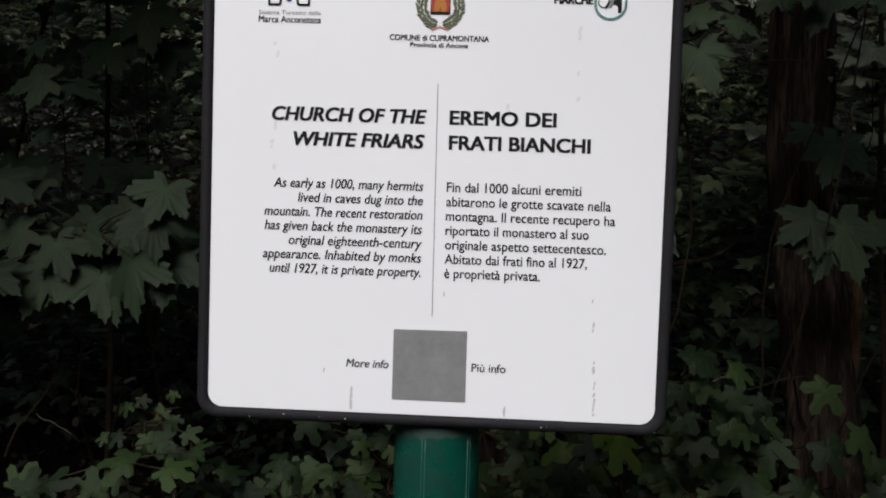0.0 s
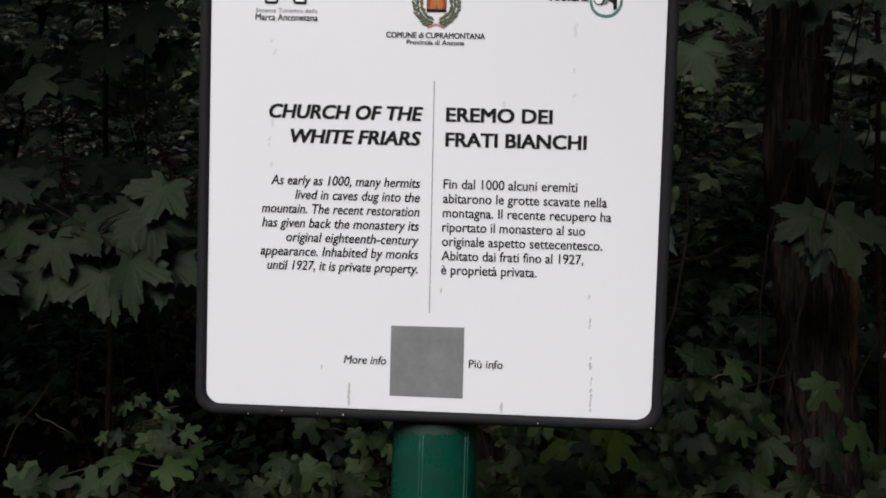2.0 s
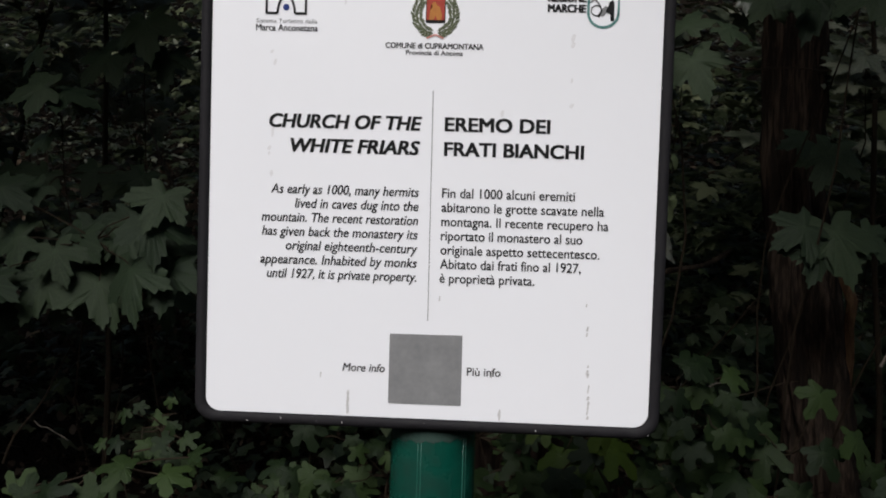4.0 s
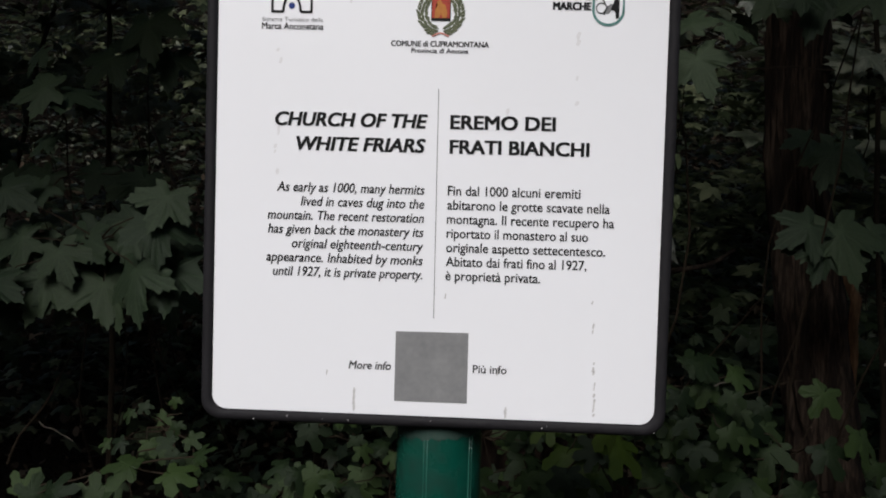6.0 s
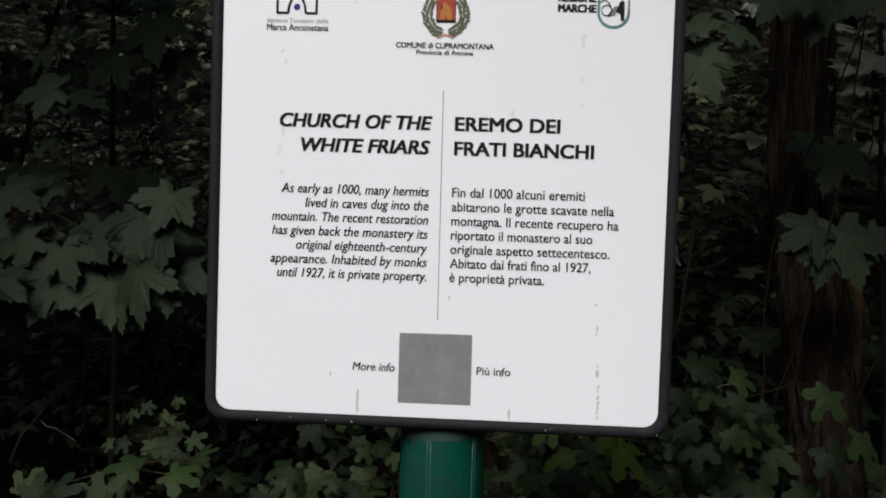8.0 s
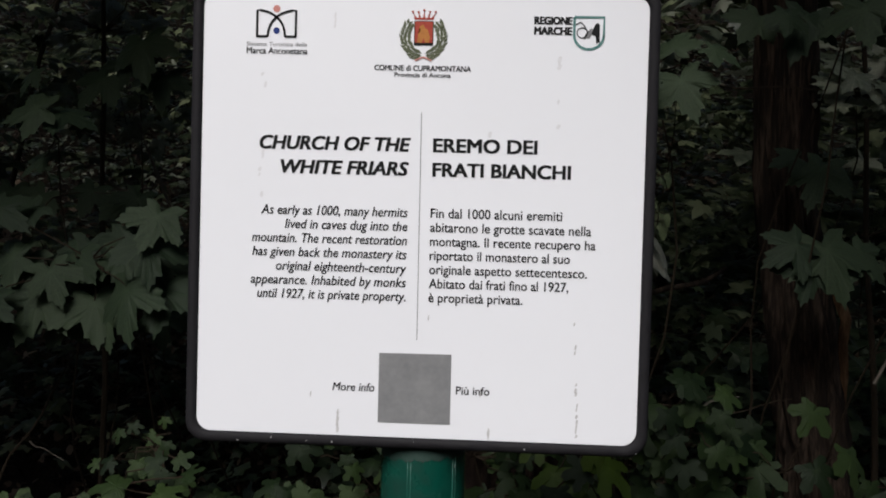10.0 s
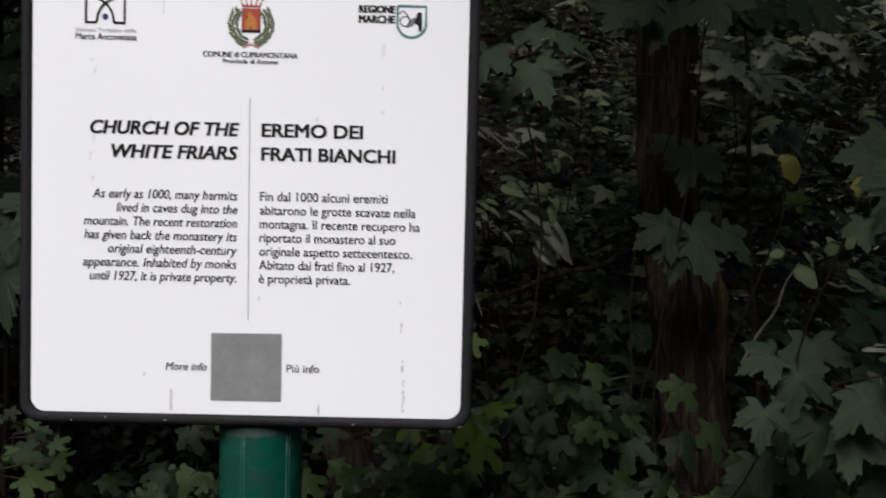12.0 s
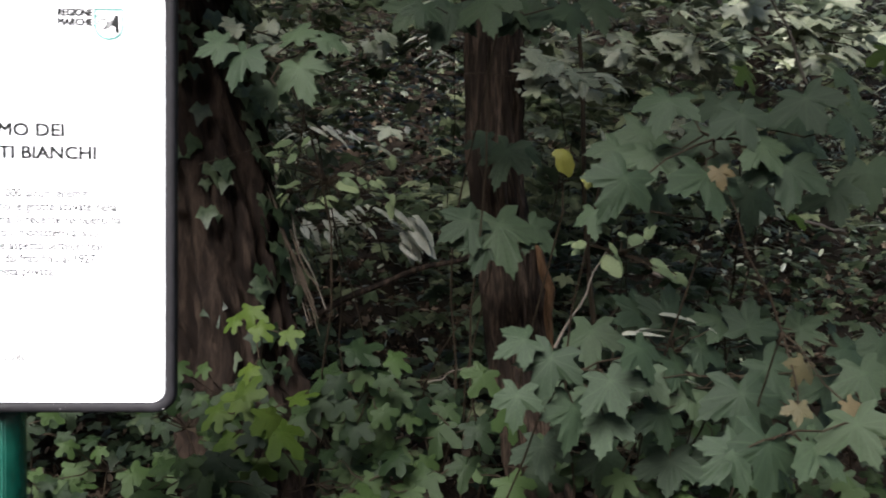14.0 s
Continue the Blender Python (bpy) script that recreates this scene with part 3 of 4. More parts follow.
def tree(points, radii, label, crown, n, seed, size=(0.12, 0.2), sides=72, shade_slab=False, bark=None, ridge=0.085):
    rnd = random.Random(seed)
    p = [Vector(q) for q in points]
    t = thing("tree", (p[0].x, p[0].y, p[0].z), label, "tree", "woodland trees")
    fine, rr = [], []
    for i in range(len(p) - 1):
        k = max(2, int((p[i + 1] - p[i]).length / 0.02))
        for j in range(k):
            fine.append(p[i].lerp(p[i + 1], j / k))
            rr.append(radii[i] + (radii[i + 1] - radii[i]) * j / k)
    fine.append(p[-1])
    rr.append(radii[-1])
    part("trunk", tube(fine, rr, sides, ridge, seed), bark or M_BARK, t, "furrowed brown bark trunk", True)
    c = Vector(crown[0])
    for k in range(6):
        a = p[-1].lerp(p[-2], rnd.uniform(0, 0.4))
        b = c + Vector((rnd.uniform(-1, 1) * crown[1][0], rnd.uniform(-1, 1) * crown[1][1], rnd.uniform(-0.6, 0.6) * crown[1][2]))
        part("limb", tube(wander(a, b, 8, 0.25, seed * 10 + k), [radii[-1] * (0.5 - 0.06 * j) for j in range(8)], 7), M_BARK, t)
    hang(canopy_leaves("crown", rnd, crown[0], crown[1], n, size, M_LEAFS, shade_slab), t)
    return t


# its crown is a flat box out of view, placed to shade the right side
slim_tree = tree([(0.765, 1.860, 0.1), (0.72, 1.844, 0.8), (0.668, 1.79, 1.06), (0.628, 1.785, 1.33), (0.588, 1.785, 1.61), (0.572, 1.785, 1.94), (0.55, 1.82, 2.6), (0.5, 1.940, 3.9)], [0.074, 0.060, 0.055, 0.051, 0.046, 0.045, 0.045, 0.04],
     "slim tree with reddish brown furrowed bark", ((1.45, 0.98, 2.75), (1.15, 0.62, 0.25)), 230, 3, (0.14, 0.24), shade_slab=True, ridge=0.2, sides=110)
# unseen leaf layer added to dim the near leaves on the right
hang(canopy_leaves("crown", random.Random(4), (1.30, -0.20, 2.75), (1.02, 0.55, 0.25), 540, (0.06, 0.11), M_LEAFS, True), slim_tree)
# crown set apart from the trunk, out of view, to shade the left
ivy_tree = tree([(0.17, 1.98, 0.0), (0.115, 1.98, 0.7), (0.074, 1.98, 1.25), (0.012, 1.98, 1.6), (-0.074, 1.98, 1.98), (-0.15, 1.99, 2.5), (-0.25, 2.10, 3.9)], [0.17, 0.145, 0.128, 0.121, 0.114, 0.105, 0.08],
     "ivy-clad tree behind the sign, its brown bark darkened for shade", ((-2.40, 1.65, 2.75), (1.50, 0.75, 0.25)), 900, 5, (0.14, 0.24), shade_slab=True, bark=M_BARKSHADE, ridge=0.2, sides=120)
# four more unseen leaf layers, each added to shade plants behind the sign
hang(canopy_leaves("crown", random.Random(8), (-0.40, 1.2, 2.9), (0.44, 0.7, 0.3), 330, (0.14, 0.24), M_LEAFS, True), ivy_tree)
hang(canopy_leaves("crown", random.Random(14), (-2.50, 0.30, 2.75), (1.42, 0.58, 0.25), 640, (0.14, 0.24), M_LEAFS, True), ivy_tree)
hang(canopy_leaves("crown", random.Random(12), (0.08, 0.36, 2.78), (0.32, 0.24, 0.15), 80, (0.06, 0.11), M_LEAFS, True), ivy_tree)
hang(canopy_leaves("crown", random.Random(9), (0.80, 3.7, 2.85), (1.15, 1.0, 0.2), 260, (0.14, 0.24), M_LEAFS, True), ivy_tree)
# added trees, mostly out of view; their crowns keep light off the bank
rnd = random.Random(11)
for k, (x, y, r) in enumerate(((-2.4, 6.5, 0.09), (2.6, 5.6, 0.07), (-1.0, 9.0, 0.12), (4.2, 8.0, 0.11), (1.6, 10.5, 0.13), (-4.5, 9.5, 0.12), (-3.2, 4.6, 0.05), (3.6, 4.4, 0.05), (-5.5, 3.0, 0.1), (6.0, 3.0, 0.1), (-6.5, 6.5, 0.1), (7.0, 6.5, 0.1))):
    z = float(ground_z(x, y))
    lean = rnd.uniform(-0.25, 0.25)
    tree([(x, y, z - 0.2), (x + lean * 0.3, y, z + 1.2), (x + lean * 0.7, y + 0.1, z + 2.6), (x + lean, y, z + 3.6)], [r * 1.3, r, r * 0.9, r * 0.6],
         "added woodland tree, bark darkened for shade, crown shading the bank", ((x, y, z + 3.6), (2.0, 1.7, 0.6)), 480, 20 + k, (0.18, 0.28), 24, bark=M_BARKSHADE)

# unseen row behind the camera, added to cut off light from the low sky
for k, x in enumerate((-8.0, -5.0, -2.2, 0.6, 3.4, 6.2, 9.0)):
    tree([(x, -5.5, -0.2), (x + 0.1, -5.5, 1.5), (x, -5.6, 3.0)], [0.13, 0.1, 0.06], "unseen leafy tree added across the path to block low sky", ((x, -5.5, 2.1), (1.4, 0.7, 1.3)), 1800, 60 + k, (0.2, 0.32), 12)

# ---- leaf litter and low ground cover ----
def on_ground(rnd, n, x0, x1, y0, y1, near=1.5):
    """Places on the bank, thickest round the sign, with a ragged front edge."""
    out = []
    while len(out) < n:
        y = y0 + (y1 - y0) * rnd.random() ** near
        x = rnd.uniform(x0, x1) if rnd.random() < 0.3 else 0.4 + rnd.gauss(0, 0.55 + 0.40 * y)
        if x0 < x < x1 and y > y0 + 0.25 + 0.4 * noise.noise((x * 0.9, 3, 0)) + 0.12 * noise.noise((x * 5, 8, 0)):
            out.append((x, y, float(ground_z(x, y))))
    return np.array(out)


def lying(rnd, n, tilt):
    tips = np.array([[rnd.uniform(-1, 1), rnd.uniform(-1, 1), rnd.uniform(-tilt, tilt)] for _ in range(n)])
    nor = np.array([[rnd.uniform(-tilt, tilt), rnd.uniform(-tilt, tilt) - 0.3, 1] for _ in range(n)])
    return tips, nor


rnd = random.Random(2)
n = 42000
p = on_ground(rnd, n, -8, 9, 1.06, 9)
p[:, 2] += np.array([rnd.uniform(0.0, 0.05) for _ in range(n)])
t, z = lying(rnd, n, 0.9)
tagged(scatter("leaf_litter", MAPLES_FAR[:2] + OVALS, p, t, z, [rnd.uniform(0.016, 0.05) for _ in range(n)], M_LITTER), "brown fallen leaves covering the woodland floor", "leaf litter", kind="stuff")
n = 22000
p = on_ground(rnd, n, -8, 9, 1.46, 8.2, 1.5)
p[:, 2] += np.array([rnd.uniform(0.02, 0.30) for _ in range(n)])
keep = np.array([noise.noise((a[0] * 1.3, a[1] * 1.3, 7)) > -0.3 and not (abs(a[0] - 0.32) < 0.15 + 0.07 * a[1] and 1.86 < a[1] < 5.4 and noise.noise((a[0] * 4, a[1] * 4, 3)) > -0.25) for a in p])
p = p[keep]
n = len(p)
t, z = lying(rnd, n, 0.6)
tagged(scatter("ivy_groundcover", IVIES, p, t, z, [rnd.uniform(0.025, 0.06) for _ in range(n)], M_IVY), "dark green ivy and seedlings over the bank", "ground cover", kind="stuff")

# ---- shrubs of the understorey: flat tiers of leaves ----
def tiers(name, label, n, x0, x1, y0, y1, h0, h1, size, mat, seed, cut=0.05, thin=0.0, kinds=None):
    rnd = random.Random(seed)
    p = []
    while len(p) < n:
        x, y = rnd.uniform(x0, x1), rnd.uniform(y0, y1)
        z = float(ground_z(x, y)) + rnd.uniform(h0, h1)
        if (abs(x - 0.3) < 0.75 + 0.5 * y or rnd.random() < 0.15) and noise.noise((x * 1.1, y * 1.1, z * 4 + seed)) > cut:
            if abs(x - 0.30) < 0.10 + 0.06 * y and rnd.random() < thin:
                continue
            p.append((x, y, z + 0.02 * rnd.random()))
    tips = np.array([[rnd.uniform(-1, 1), rnd.uniform(-1.2, 0.3), rnd.uniform(-0.5, 0.1)] for _ in range(n)])
    nor = np.array([[rnd.uniform(-0.3, 0.3), rnd.uniform(-0.5, 0.1), 1] for _ in range(n)])
    tagged(scatter(name, kinds or MAPLES_FAR, p, tips, nor, [rnd.uniform(*size) for _ in range(n)], mat), label, "undergrowth", kind="stuff")


tiers("understorey_leaves", "layered green leaves of woodland shrubs", 9500, -7, 8, 2.26, 6.6, 0.25, 2.4, (0.03, 0.07), M_LEAFS, 5, thin=0.75)
tiers("middle_understorey", "grey-green tiers of leaves up the shaded bank", 3200, -3, 0.3, 2.2, 4.6, 0.7, 2.2, (0.025, 0.06), M_LEAFS, 9, 0.08)
# dark tier added above the hollow so that it shades the ground there
tiers("hollow_understorey", "dark leaves added over the hollow to shade it", 1300, -0.2, 1.4, 2.1, 3.55, 0.5, 0.85, (0.03, 0.06), M_IVY, 12, -0.1, thin=0.8)
tiers("upper_understorey", "grey-green tiers of leaves higher up the bank, coloured pale as if lit", 2600, 0.3, 5, 2.1, 4.6, 1.2, 2.4, (0.035, 0.085), M_SKYLITS, 8, 0.12, kinds=MAPLES_FAR)

tiers("screen_leaves", "dark green tiers of leaves screening the bank", 2400, -0.1, 1.3, 2.4, 4.0, 0.75, 1.7, (0.03, 0.065), M_LEAFS, 44, 0.02)
tiers("distant_leaves", "small leaves of distant shrubs, coloured pale as if lit", 15000, -4, 6, 3.2, 6.6, 0.05, 2.2, (0.014, 0.04), M_SKYLITS, 31, 0.02, thin=0.3, kinds=IVIES + OVALS)

# ---- near maple shoots, leaf by leaf ----
LEAF_MESH = {}


def long_leaves(kinds, seed):
    """Narrow blades with a wavy edge; kinds: half width and curl of each."""
    turn = [2 * math.pi * i / 16 for i in range(16)]
    return [leaf_template([Vector((w * math.sin(a) * (1 + 0.3 * math.cos(a)) * (1 + 0.5 * noise.noise((a * 3.5, k * 5.1, 0))), 0.5 - 0.5 * math.cos(a))) for a in turn], c, 0.16, 2, seed + k) for k, (w, c) in enumerate(kinds)]


LONG = long_leaves(((0.24, 0.4), (0.30, 0.25), (0.27, 0.55)), 40)
SLIM = long_leaves(((0.18, 0.4), (0.23, 0.25), (0.20, 0.5)), 50)


def leaf_mesh(k, mat):
    key = (k, mat.name)
    if key not in LEAF_MESH:
        LEAF_MESH[key] = template_mesh("leaf", ROUND[k % 3], mat) if mat is M_YELLOW else template_mesh("leaf", SLIM[k % 3], mat) if mat is M_SHEEN else template_mesh("leaf", LONG[k % 3], mat) if mat is M_MIDLEAF else template_mesh("leaf", BLUNT[k], mat, BLUNT_VEINS[k]) if mat in (M_GREEN, M_LIME) else template_mesh("leaf", MAPLES[k], mat, MAPLE_VEINS[k])
    return LEAF_MESH[key]


UP, TOP, FLAT, LIE, EDGE = (0, -0.75, 0.65), (0, -0.55, 0.85), (0, -0.5, 0.87), (0.1, -0.34, 0.93), (0, 0.0, 1.0)


def shoot(name, label, centre, leaves, mat, facing, seed, stem=None):
    """A thin shoot from the ground to its leaves. Each leaf: offsets along x and z from the centre, length, way of the tip (90: down)."""
    rnd = random.Random(seed)
    c = Vector(centre)
    low = c.z < 1.25
    gx_, gy_ = c.x + rnd.uniform(-0.25, 0.25), c.y + (0.15 if low else rnd.uniform(0.5, 0.9))
    base = Vector((gx_, gy_, float(ground_z(gx_, gy_)) - 0.03))
    t = thing(name, base, label, "plant", {"maple_seedling": "seedlings by the sign", "maple_shoot": "maple shoots", "leafy_twig": "leafy twigs"}[name])
    path = wander(base, c + Vector((0, 0.04, 0.0)), 14, 0.10, seed)
    part("stem", tube(path, [0.0030 - 0.00014 * i for i in range(14)], 7), stem or M_TWIG, t)
    if mat in (M_SKYLIT, M_SHEEN, M_MIDLEAF):
        leaves = [(dx + size * rnd.uniform(-0.5, 0.5) * (k > 0), dz + size * rnd.uniform(-0.35, 0.35) * (k > 0), size * rnd.uniform(0.5, 0.8) * (1.15 if mat is M_SKYLIT else 1), way + rnd.uniform(-35, 35) * (mat is not M_SHEEN)) for dx, dz, size, way in leaves for k in range(3)]
    for dx, dz, size, way in leaves:
        a = radians(way)
        q = c + Vector((dx, rnd.uniform(-0.04, 0.04), dz))
        tip = Vector((math.cos(a), -0.45 * math.sin(a) + rnd.uniform(-0.2, 0.1), -math.sin(a)))
        nor = Vector(facing) + Vector((rnd.uniform(-0.5, 0.5), rnd.uniform(-0.28, 0.28), rnd.uniform(-0.25, 0.25)))
        rot = aim(tip, nor)
        join = min(path[7:], key=lambda v: (v - q).length)
        part("stalk", tube(wander(join, q + rot @ Vector((0, 0.06 * size, -0.003)), 5, 0.02, rnd.random()), [0.0018, 0.0014, 0.0012, 0.0011, 0.001], 5), stem or M_TWIG, t)
        ob = hang(new("leaf", leaf_mesh(rnd.randrange(6), mat)), t)
        ob.matrix_basis = Matrix.Translation(q) @ rot.to_4x4() @ Matrix.Diagonal((size * rnd.uniform(0.9, 1.1) * (0.62 if facing is FLAT and mat is not M_SKYLIT and mat is not M_MIDLEAF else 1.0), size, size, 1))
    return t


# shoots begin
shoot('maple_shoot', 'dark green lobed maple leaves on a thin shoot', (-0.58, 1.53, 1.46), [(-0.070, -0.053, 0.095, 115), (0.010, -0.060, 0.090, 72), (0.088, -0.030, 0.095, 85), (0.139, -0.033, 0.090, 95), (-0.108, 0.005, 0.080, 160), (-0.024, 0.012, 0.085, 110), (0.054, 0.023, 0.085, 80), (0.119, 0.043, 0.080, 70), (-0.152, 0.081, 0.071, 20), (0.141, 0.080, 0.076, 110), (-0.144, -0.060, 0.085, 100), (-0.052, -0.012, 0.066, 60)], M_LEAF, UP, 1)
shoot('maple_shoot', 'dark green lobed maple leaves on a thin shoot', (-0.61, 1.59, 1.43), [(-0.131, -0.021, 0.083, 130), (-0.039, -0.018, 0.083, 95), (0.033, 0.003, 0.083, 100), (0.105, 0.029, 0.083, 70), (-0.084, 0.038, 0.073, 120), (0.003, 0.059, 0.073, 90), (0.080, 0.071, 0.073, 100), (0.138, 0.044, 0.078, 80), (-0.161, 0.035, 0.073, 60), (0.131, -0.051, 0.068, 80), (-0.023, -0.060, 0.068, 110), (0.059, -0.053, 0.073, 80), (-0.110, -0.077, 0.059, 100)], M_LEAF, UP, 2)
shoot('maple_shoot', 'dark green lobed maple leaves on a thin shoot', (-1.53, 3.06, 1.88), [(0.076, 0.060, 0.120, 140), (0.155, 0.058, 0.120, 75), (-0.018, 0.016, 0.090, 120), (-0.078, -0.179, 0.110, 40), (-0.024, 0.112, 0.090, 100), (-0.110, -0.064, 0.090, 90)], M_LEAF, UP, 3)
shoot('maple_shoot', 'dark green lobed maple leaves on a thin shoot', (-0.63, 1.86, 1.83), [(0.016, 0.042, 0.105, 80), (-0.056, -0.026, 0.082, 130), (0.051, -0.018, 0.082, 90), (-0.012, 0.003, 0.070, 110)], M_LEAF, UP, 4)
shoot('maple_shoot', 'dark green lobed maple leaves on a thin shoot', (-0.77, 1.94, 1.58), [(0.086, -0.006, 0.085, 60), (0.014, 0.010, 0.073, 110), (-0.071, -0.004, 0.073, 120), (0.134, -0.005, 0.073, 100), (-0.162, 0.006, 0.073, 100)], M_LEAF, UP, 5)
shoot('maple_shoot', 'dark green lobed maple leaves on a thin shoot', (0.25, 1.20, 1.72), [(0.024, -0.010, 0.057, 72), (-0.034, -0.000, 0.057, 115), (0.018, 0.021, 0.040, -70), (0.056, 0.022, 0.040, 20), (-0.058, 0.008, 0.043, 160), (-0.006, -0.039, 0.036, 95)], M_LEAF, UP, 6)
shoot('maple_shoot', 'dark green lobed maple leaves on a thin shoot', (0.56, 1.51, 1.51), [(-0.000, 0.010, 0.105, 72), (-0.040, 0.010, 0.065, 150), (0.058, -0.000, 0.065, 40), (-0.017, -0.018, 0.075, 110)], M_LEAF, UP, 7)
shoot('maple_shoot', 'dark green lobed maple leaves on a thin shoot', (0.59, 1.65, 1.65), [(0.000, -0.006, 0.078, 115), (-0.030, 0.008, 0.052, 170), (0.029, -0.001, 0.057, 40)], M_LEAF, UP, 8)
shoot('maple_shoot', 'dark green lobed maple leaves on a thin shoot', (0.53, 1.34, 1.82), [(-0.007, 0.004, 0.066, 95), (0.047, 0.001, 0.066, 75), (0.106, -0.006, 0.049, 80), (-0.050, 0.004, 0.057, 110), (-0.096, -0.005, 0.045, 100)], M_LEAF, UP, 9)
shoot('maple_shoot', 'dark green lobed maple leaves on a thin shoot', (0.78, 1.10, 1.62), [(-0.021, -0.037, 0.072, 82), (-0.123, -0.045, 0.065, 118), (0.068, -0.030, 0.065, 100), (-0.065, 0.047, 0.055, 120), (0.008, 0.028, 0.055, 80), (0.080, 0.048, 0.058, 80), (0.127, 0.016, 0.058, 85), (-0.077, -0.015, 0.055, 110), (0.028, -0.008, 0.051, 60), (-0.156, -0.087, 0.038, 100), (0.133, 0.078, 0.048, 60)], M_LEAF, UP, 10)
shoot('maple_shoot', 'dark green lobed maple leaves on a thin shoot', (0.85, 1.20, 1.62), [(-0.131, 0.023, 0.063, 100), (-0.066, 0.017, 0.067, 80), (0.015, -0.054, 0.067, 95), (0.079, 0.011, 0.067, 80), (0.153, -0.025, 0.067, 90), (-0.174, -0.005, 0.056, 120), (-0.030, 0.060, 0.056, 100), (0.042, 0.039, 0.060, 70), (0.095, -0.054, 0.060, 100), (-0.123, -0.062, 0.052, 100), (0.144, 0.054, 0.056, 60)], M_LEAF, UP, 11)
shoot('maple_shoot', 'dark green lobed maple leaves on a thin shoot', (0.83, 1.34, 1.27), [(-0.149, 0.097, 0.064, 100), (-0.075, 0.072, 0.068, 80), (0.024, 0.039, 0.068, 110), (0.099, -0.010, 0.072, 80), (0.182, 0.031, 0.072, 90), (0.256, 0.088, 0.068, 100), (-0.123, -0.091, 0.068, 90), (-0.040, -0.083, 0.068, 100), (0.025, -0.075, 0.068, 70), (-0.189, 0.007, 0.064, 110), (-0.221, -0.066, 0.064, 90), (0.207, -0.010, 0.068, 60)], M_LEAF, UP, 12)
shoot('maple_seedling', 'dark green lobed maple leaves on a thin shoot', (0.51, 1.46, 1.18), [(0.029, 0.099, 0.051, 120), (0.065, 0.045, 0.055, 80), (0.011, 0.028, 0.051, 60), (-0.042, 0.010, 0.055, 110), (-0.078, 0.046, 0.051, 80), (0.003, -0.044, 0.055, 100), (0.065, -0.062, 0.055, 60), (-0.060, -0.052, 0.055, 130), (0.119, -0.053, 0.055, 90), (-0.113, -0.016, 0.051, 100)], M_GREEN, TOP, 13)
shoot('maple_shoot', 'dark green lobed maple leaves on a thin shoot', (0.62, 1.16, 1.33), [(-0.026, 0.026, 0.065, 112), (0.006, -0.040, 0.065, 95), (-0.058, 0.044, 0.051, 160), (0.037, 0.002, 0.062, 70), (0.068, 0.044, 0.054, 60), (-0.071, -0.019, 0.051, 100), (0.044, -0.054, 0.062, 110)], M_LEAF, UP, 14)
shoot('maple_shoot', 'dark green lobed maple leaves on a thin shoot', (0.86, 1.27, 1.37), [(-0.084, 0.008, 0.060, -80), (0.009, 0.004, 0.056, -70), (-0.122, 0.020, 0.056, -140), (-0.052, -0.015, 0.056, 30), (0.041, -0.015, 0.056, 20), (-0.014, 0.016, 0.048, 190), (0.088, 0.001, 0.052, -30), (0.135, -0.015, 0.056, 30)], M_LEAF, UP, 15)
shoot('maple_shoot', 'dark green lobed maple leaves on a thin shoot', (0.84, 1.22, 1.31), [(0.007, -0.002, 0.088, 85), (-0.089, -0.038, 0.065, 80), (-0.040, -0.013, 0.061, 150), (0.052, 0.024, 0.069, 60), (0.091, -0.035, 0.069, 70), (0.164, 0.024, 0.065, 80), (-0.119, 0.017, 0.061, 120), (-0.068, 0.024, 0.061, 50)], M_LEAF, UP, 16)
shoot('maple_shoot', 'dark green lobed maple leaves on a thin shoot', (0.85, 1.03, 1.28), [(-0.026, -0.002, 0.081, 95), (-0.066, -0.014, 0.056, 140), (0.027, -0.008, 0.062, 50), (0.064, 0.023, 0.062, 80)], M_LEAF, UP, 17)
shoot('maple_shoot', 'dark green lobed maple leaves on a thin shoot', (0.55, 1.38, 1.83), [(-0.078, -0.006, 0.074, 110), (-0.127, 0.001, 0.061, 130), (0.013, 0.003, 0.065, 60), (0.063, -0.004, 0.065, 50), (0.130, 0.005, 0.065, 80)], M_LEAF, UP, 18)
shoot('maple_seedling', 'bright yellow-green maple seedling low beside the sign', (0.19, 1.42, 1.22), [(-0.020, 0.027, 0.054, 130), (0.022, 0.014, 0.054, 60), (-0.029, -0.025, 0.054, 110), (0.039, -0.012, 0.054, 40), (-0.003, -0.077, 0.050, 90), (-0.012, 0.035, 0.041, -60), (0.056, 0.026, 0.045, -20), (-0.050, 0.010, 0.041, 150)], M_LIME, TOP, 19)
shoot('maple_seedling', 'bright yellow-green maple seedling low beside the sign', (0.17, 1.58, 1.33), [(-0.015, 0.032, 0.040, 100), (0.004, 0.009, 0.035, 40), (-0.034, 0.018, 0.030, 150), (-0.006, -0.059, 0.035, 120), (0.051, -0.001, 0.035, 60)], M_LIME, TOP, 20)
shoot('maple_seedling', 'green maple seedling leaves low beside the sign', (0.34, 1.46, 1.27), [(-0.036, 0.011, 0.055, 150), (0.016, 0.006, 0.055, 40), (-0.001, 0.042, 0.046, -20), (0.052, 0.037, 0.042, 20), (-0.054, -0.029, 0.051, 120), (0.043, -0.020, 0.060, 70), (-0.019, -0.047, 0.055, 100)], M_GREEN, TOP, 21)
shoot('leafy_twig', 'layered green leaves coloured pale as if skylit on a thin twig', (0.23, 1.94, 1.69), [(-0.044, 0.003, 0.057, 170), (-0.008, 0.009, 0.057, 20), (0.039, -0.003, 0.063, 30), (0.063, -0.008, 0.057, 10), (0.004, -0.015, 0.050, 160), (-0.056, 0.015, 0.044, 200)], M_SHEEN, FLAT, 22)
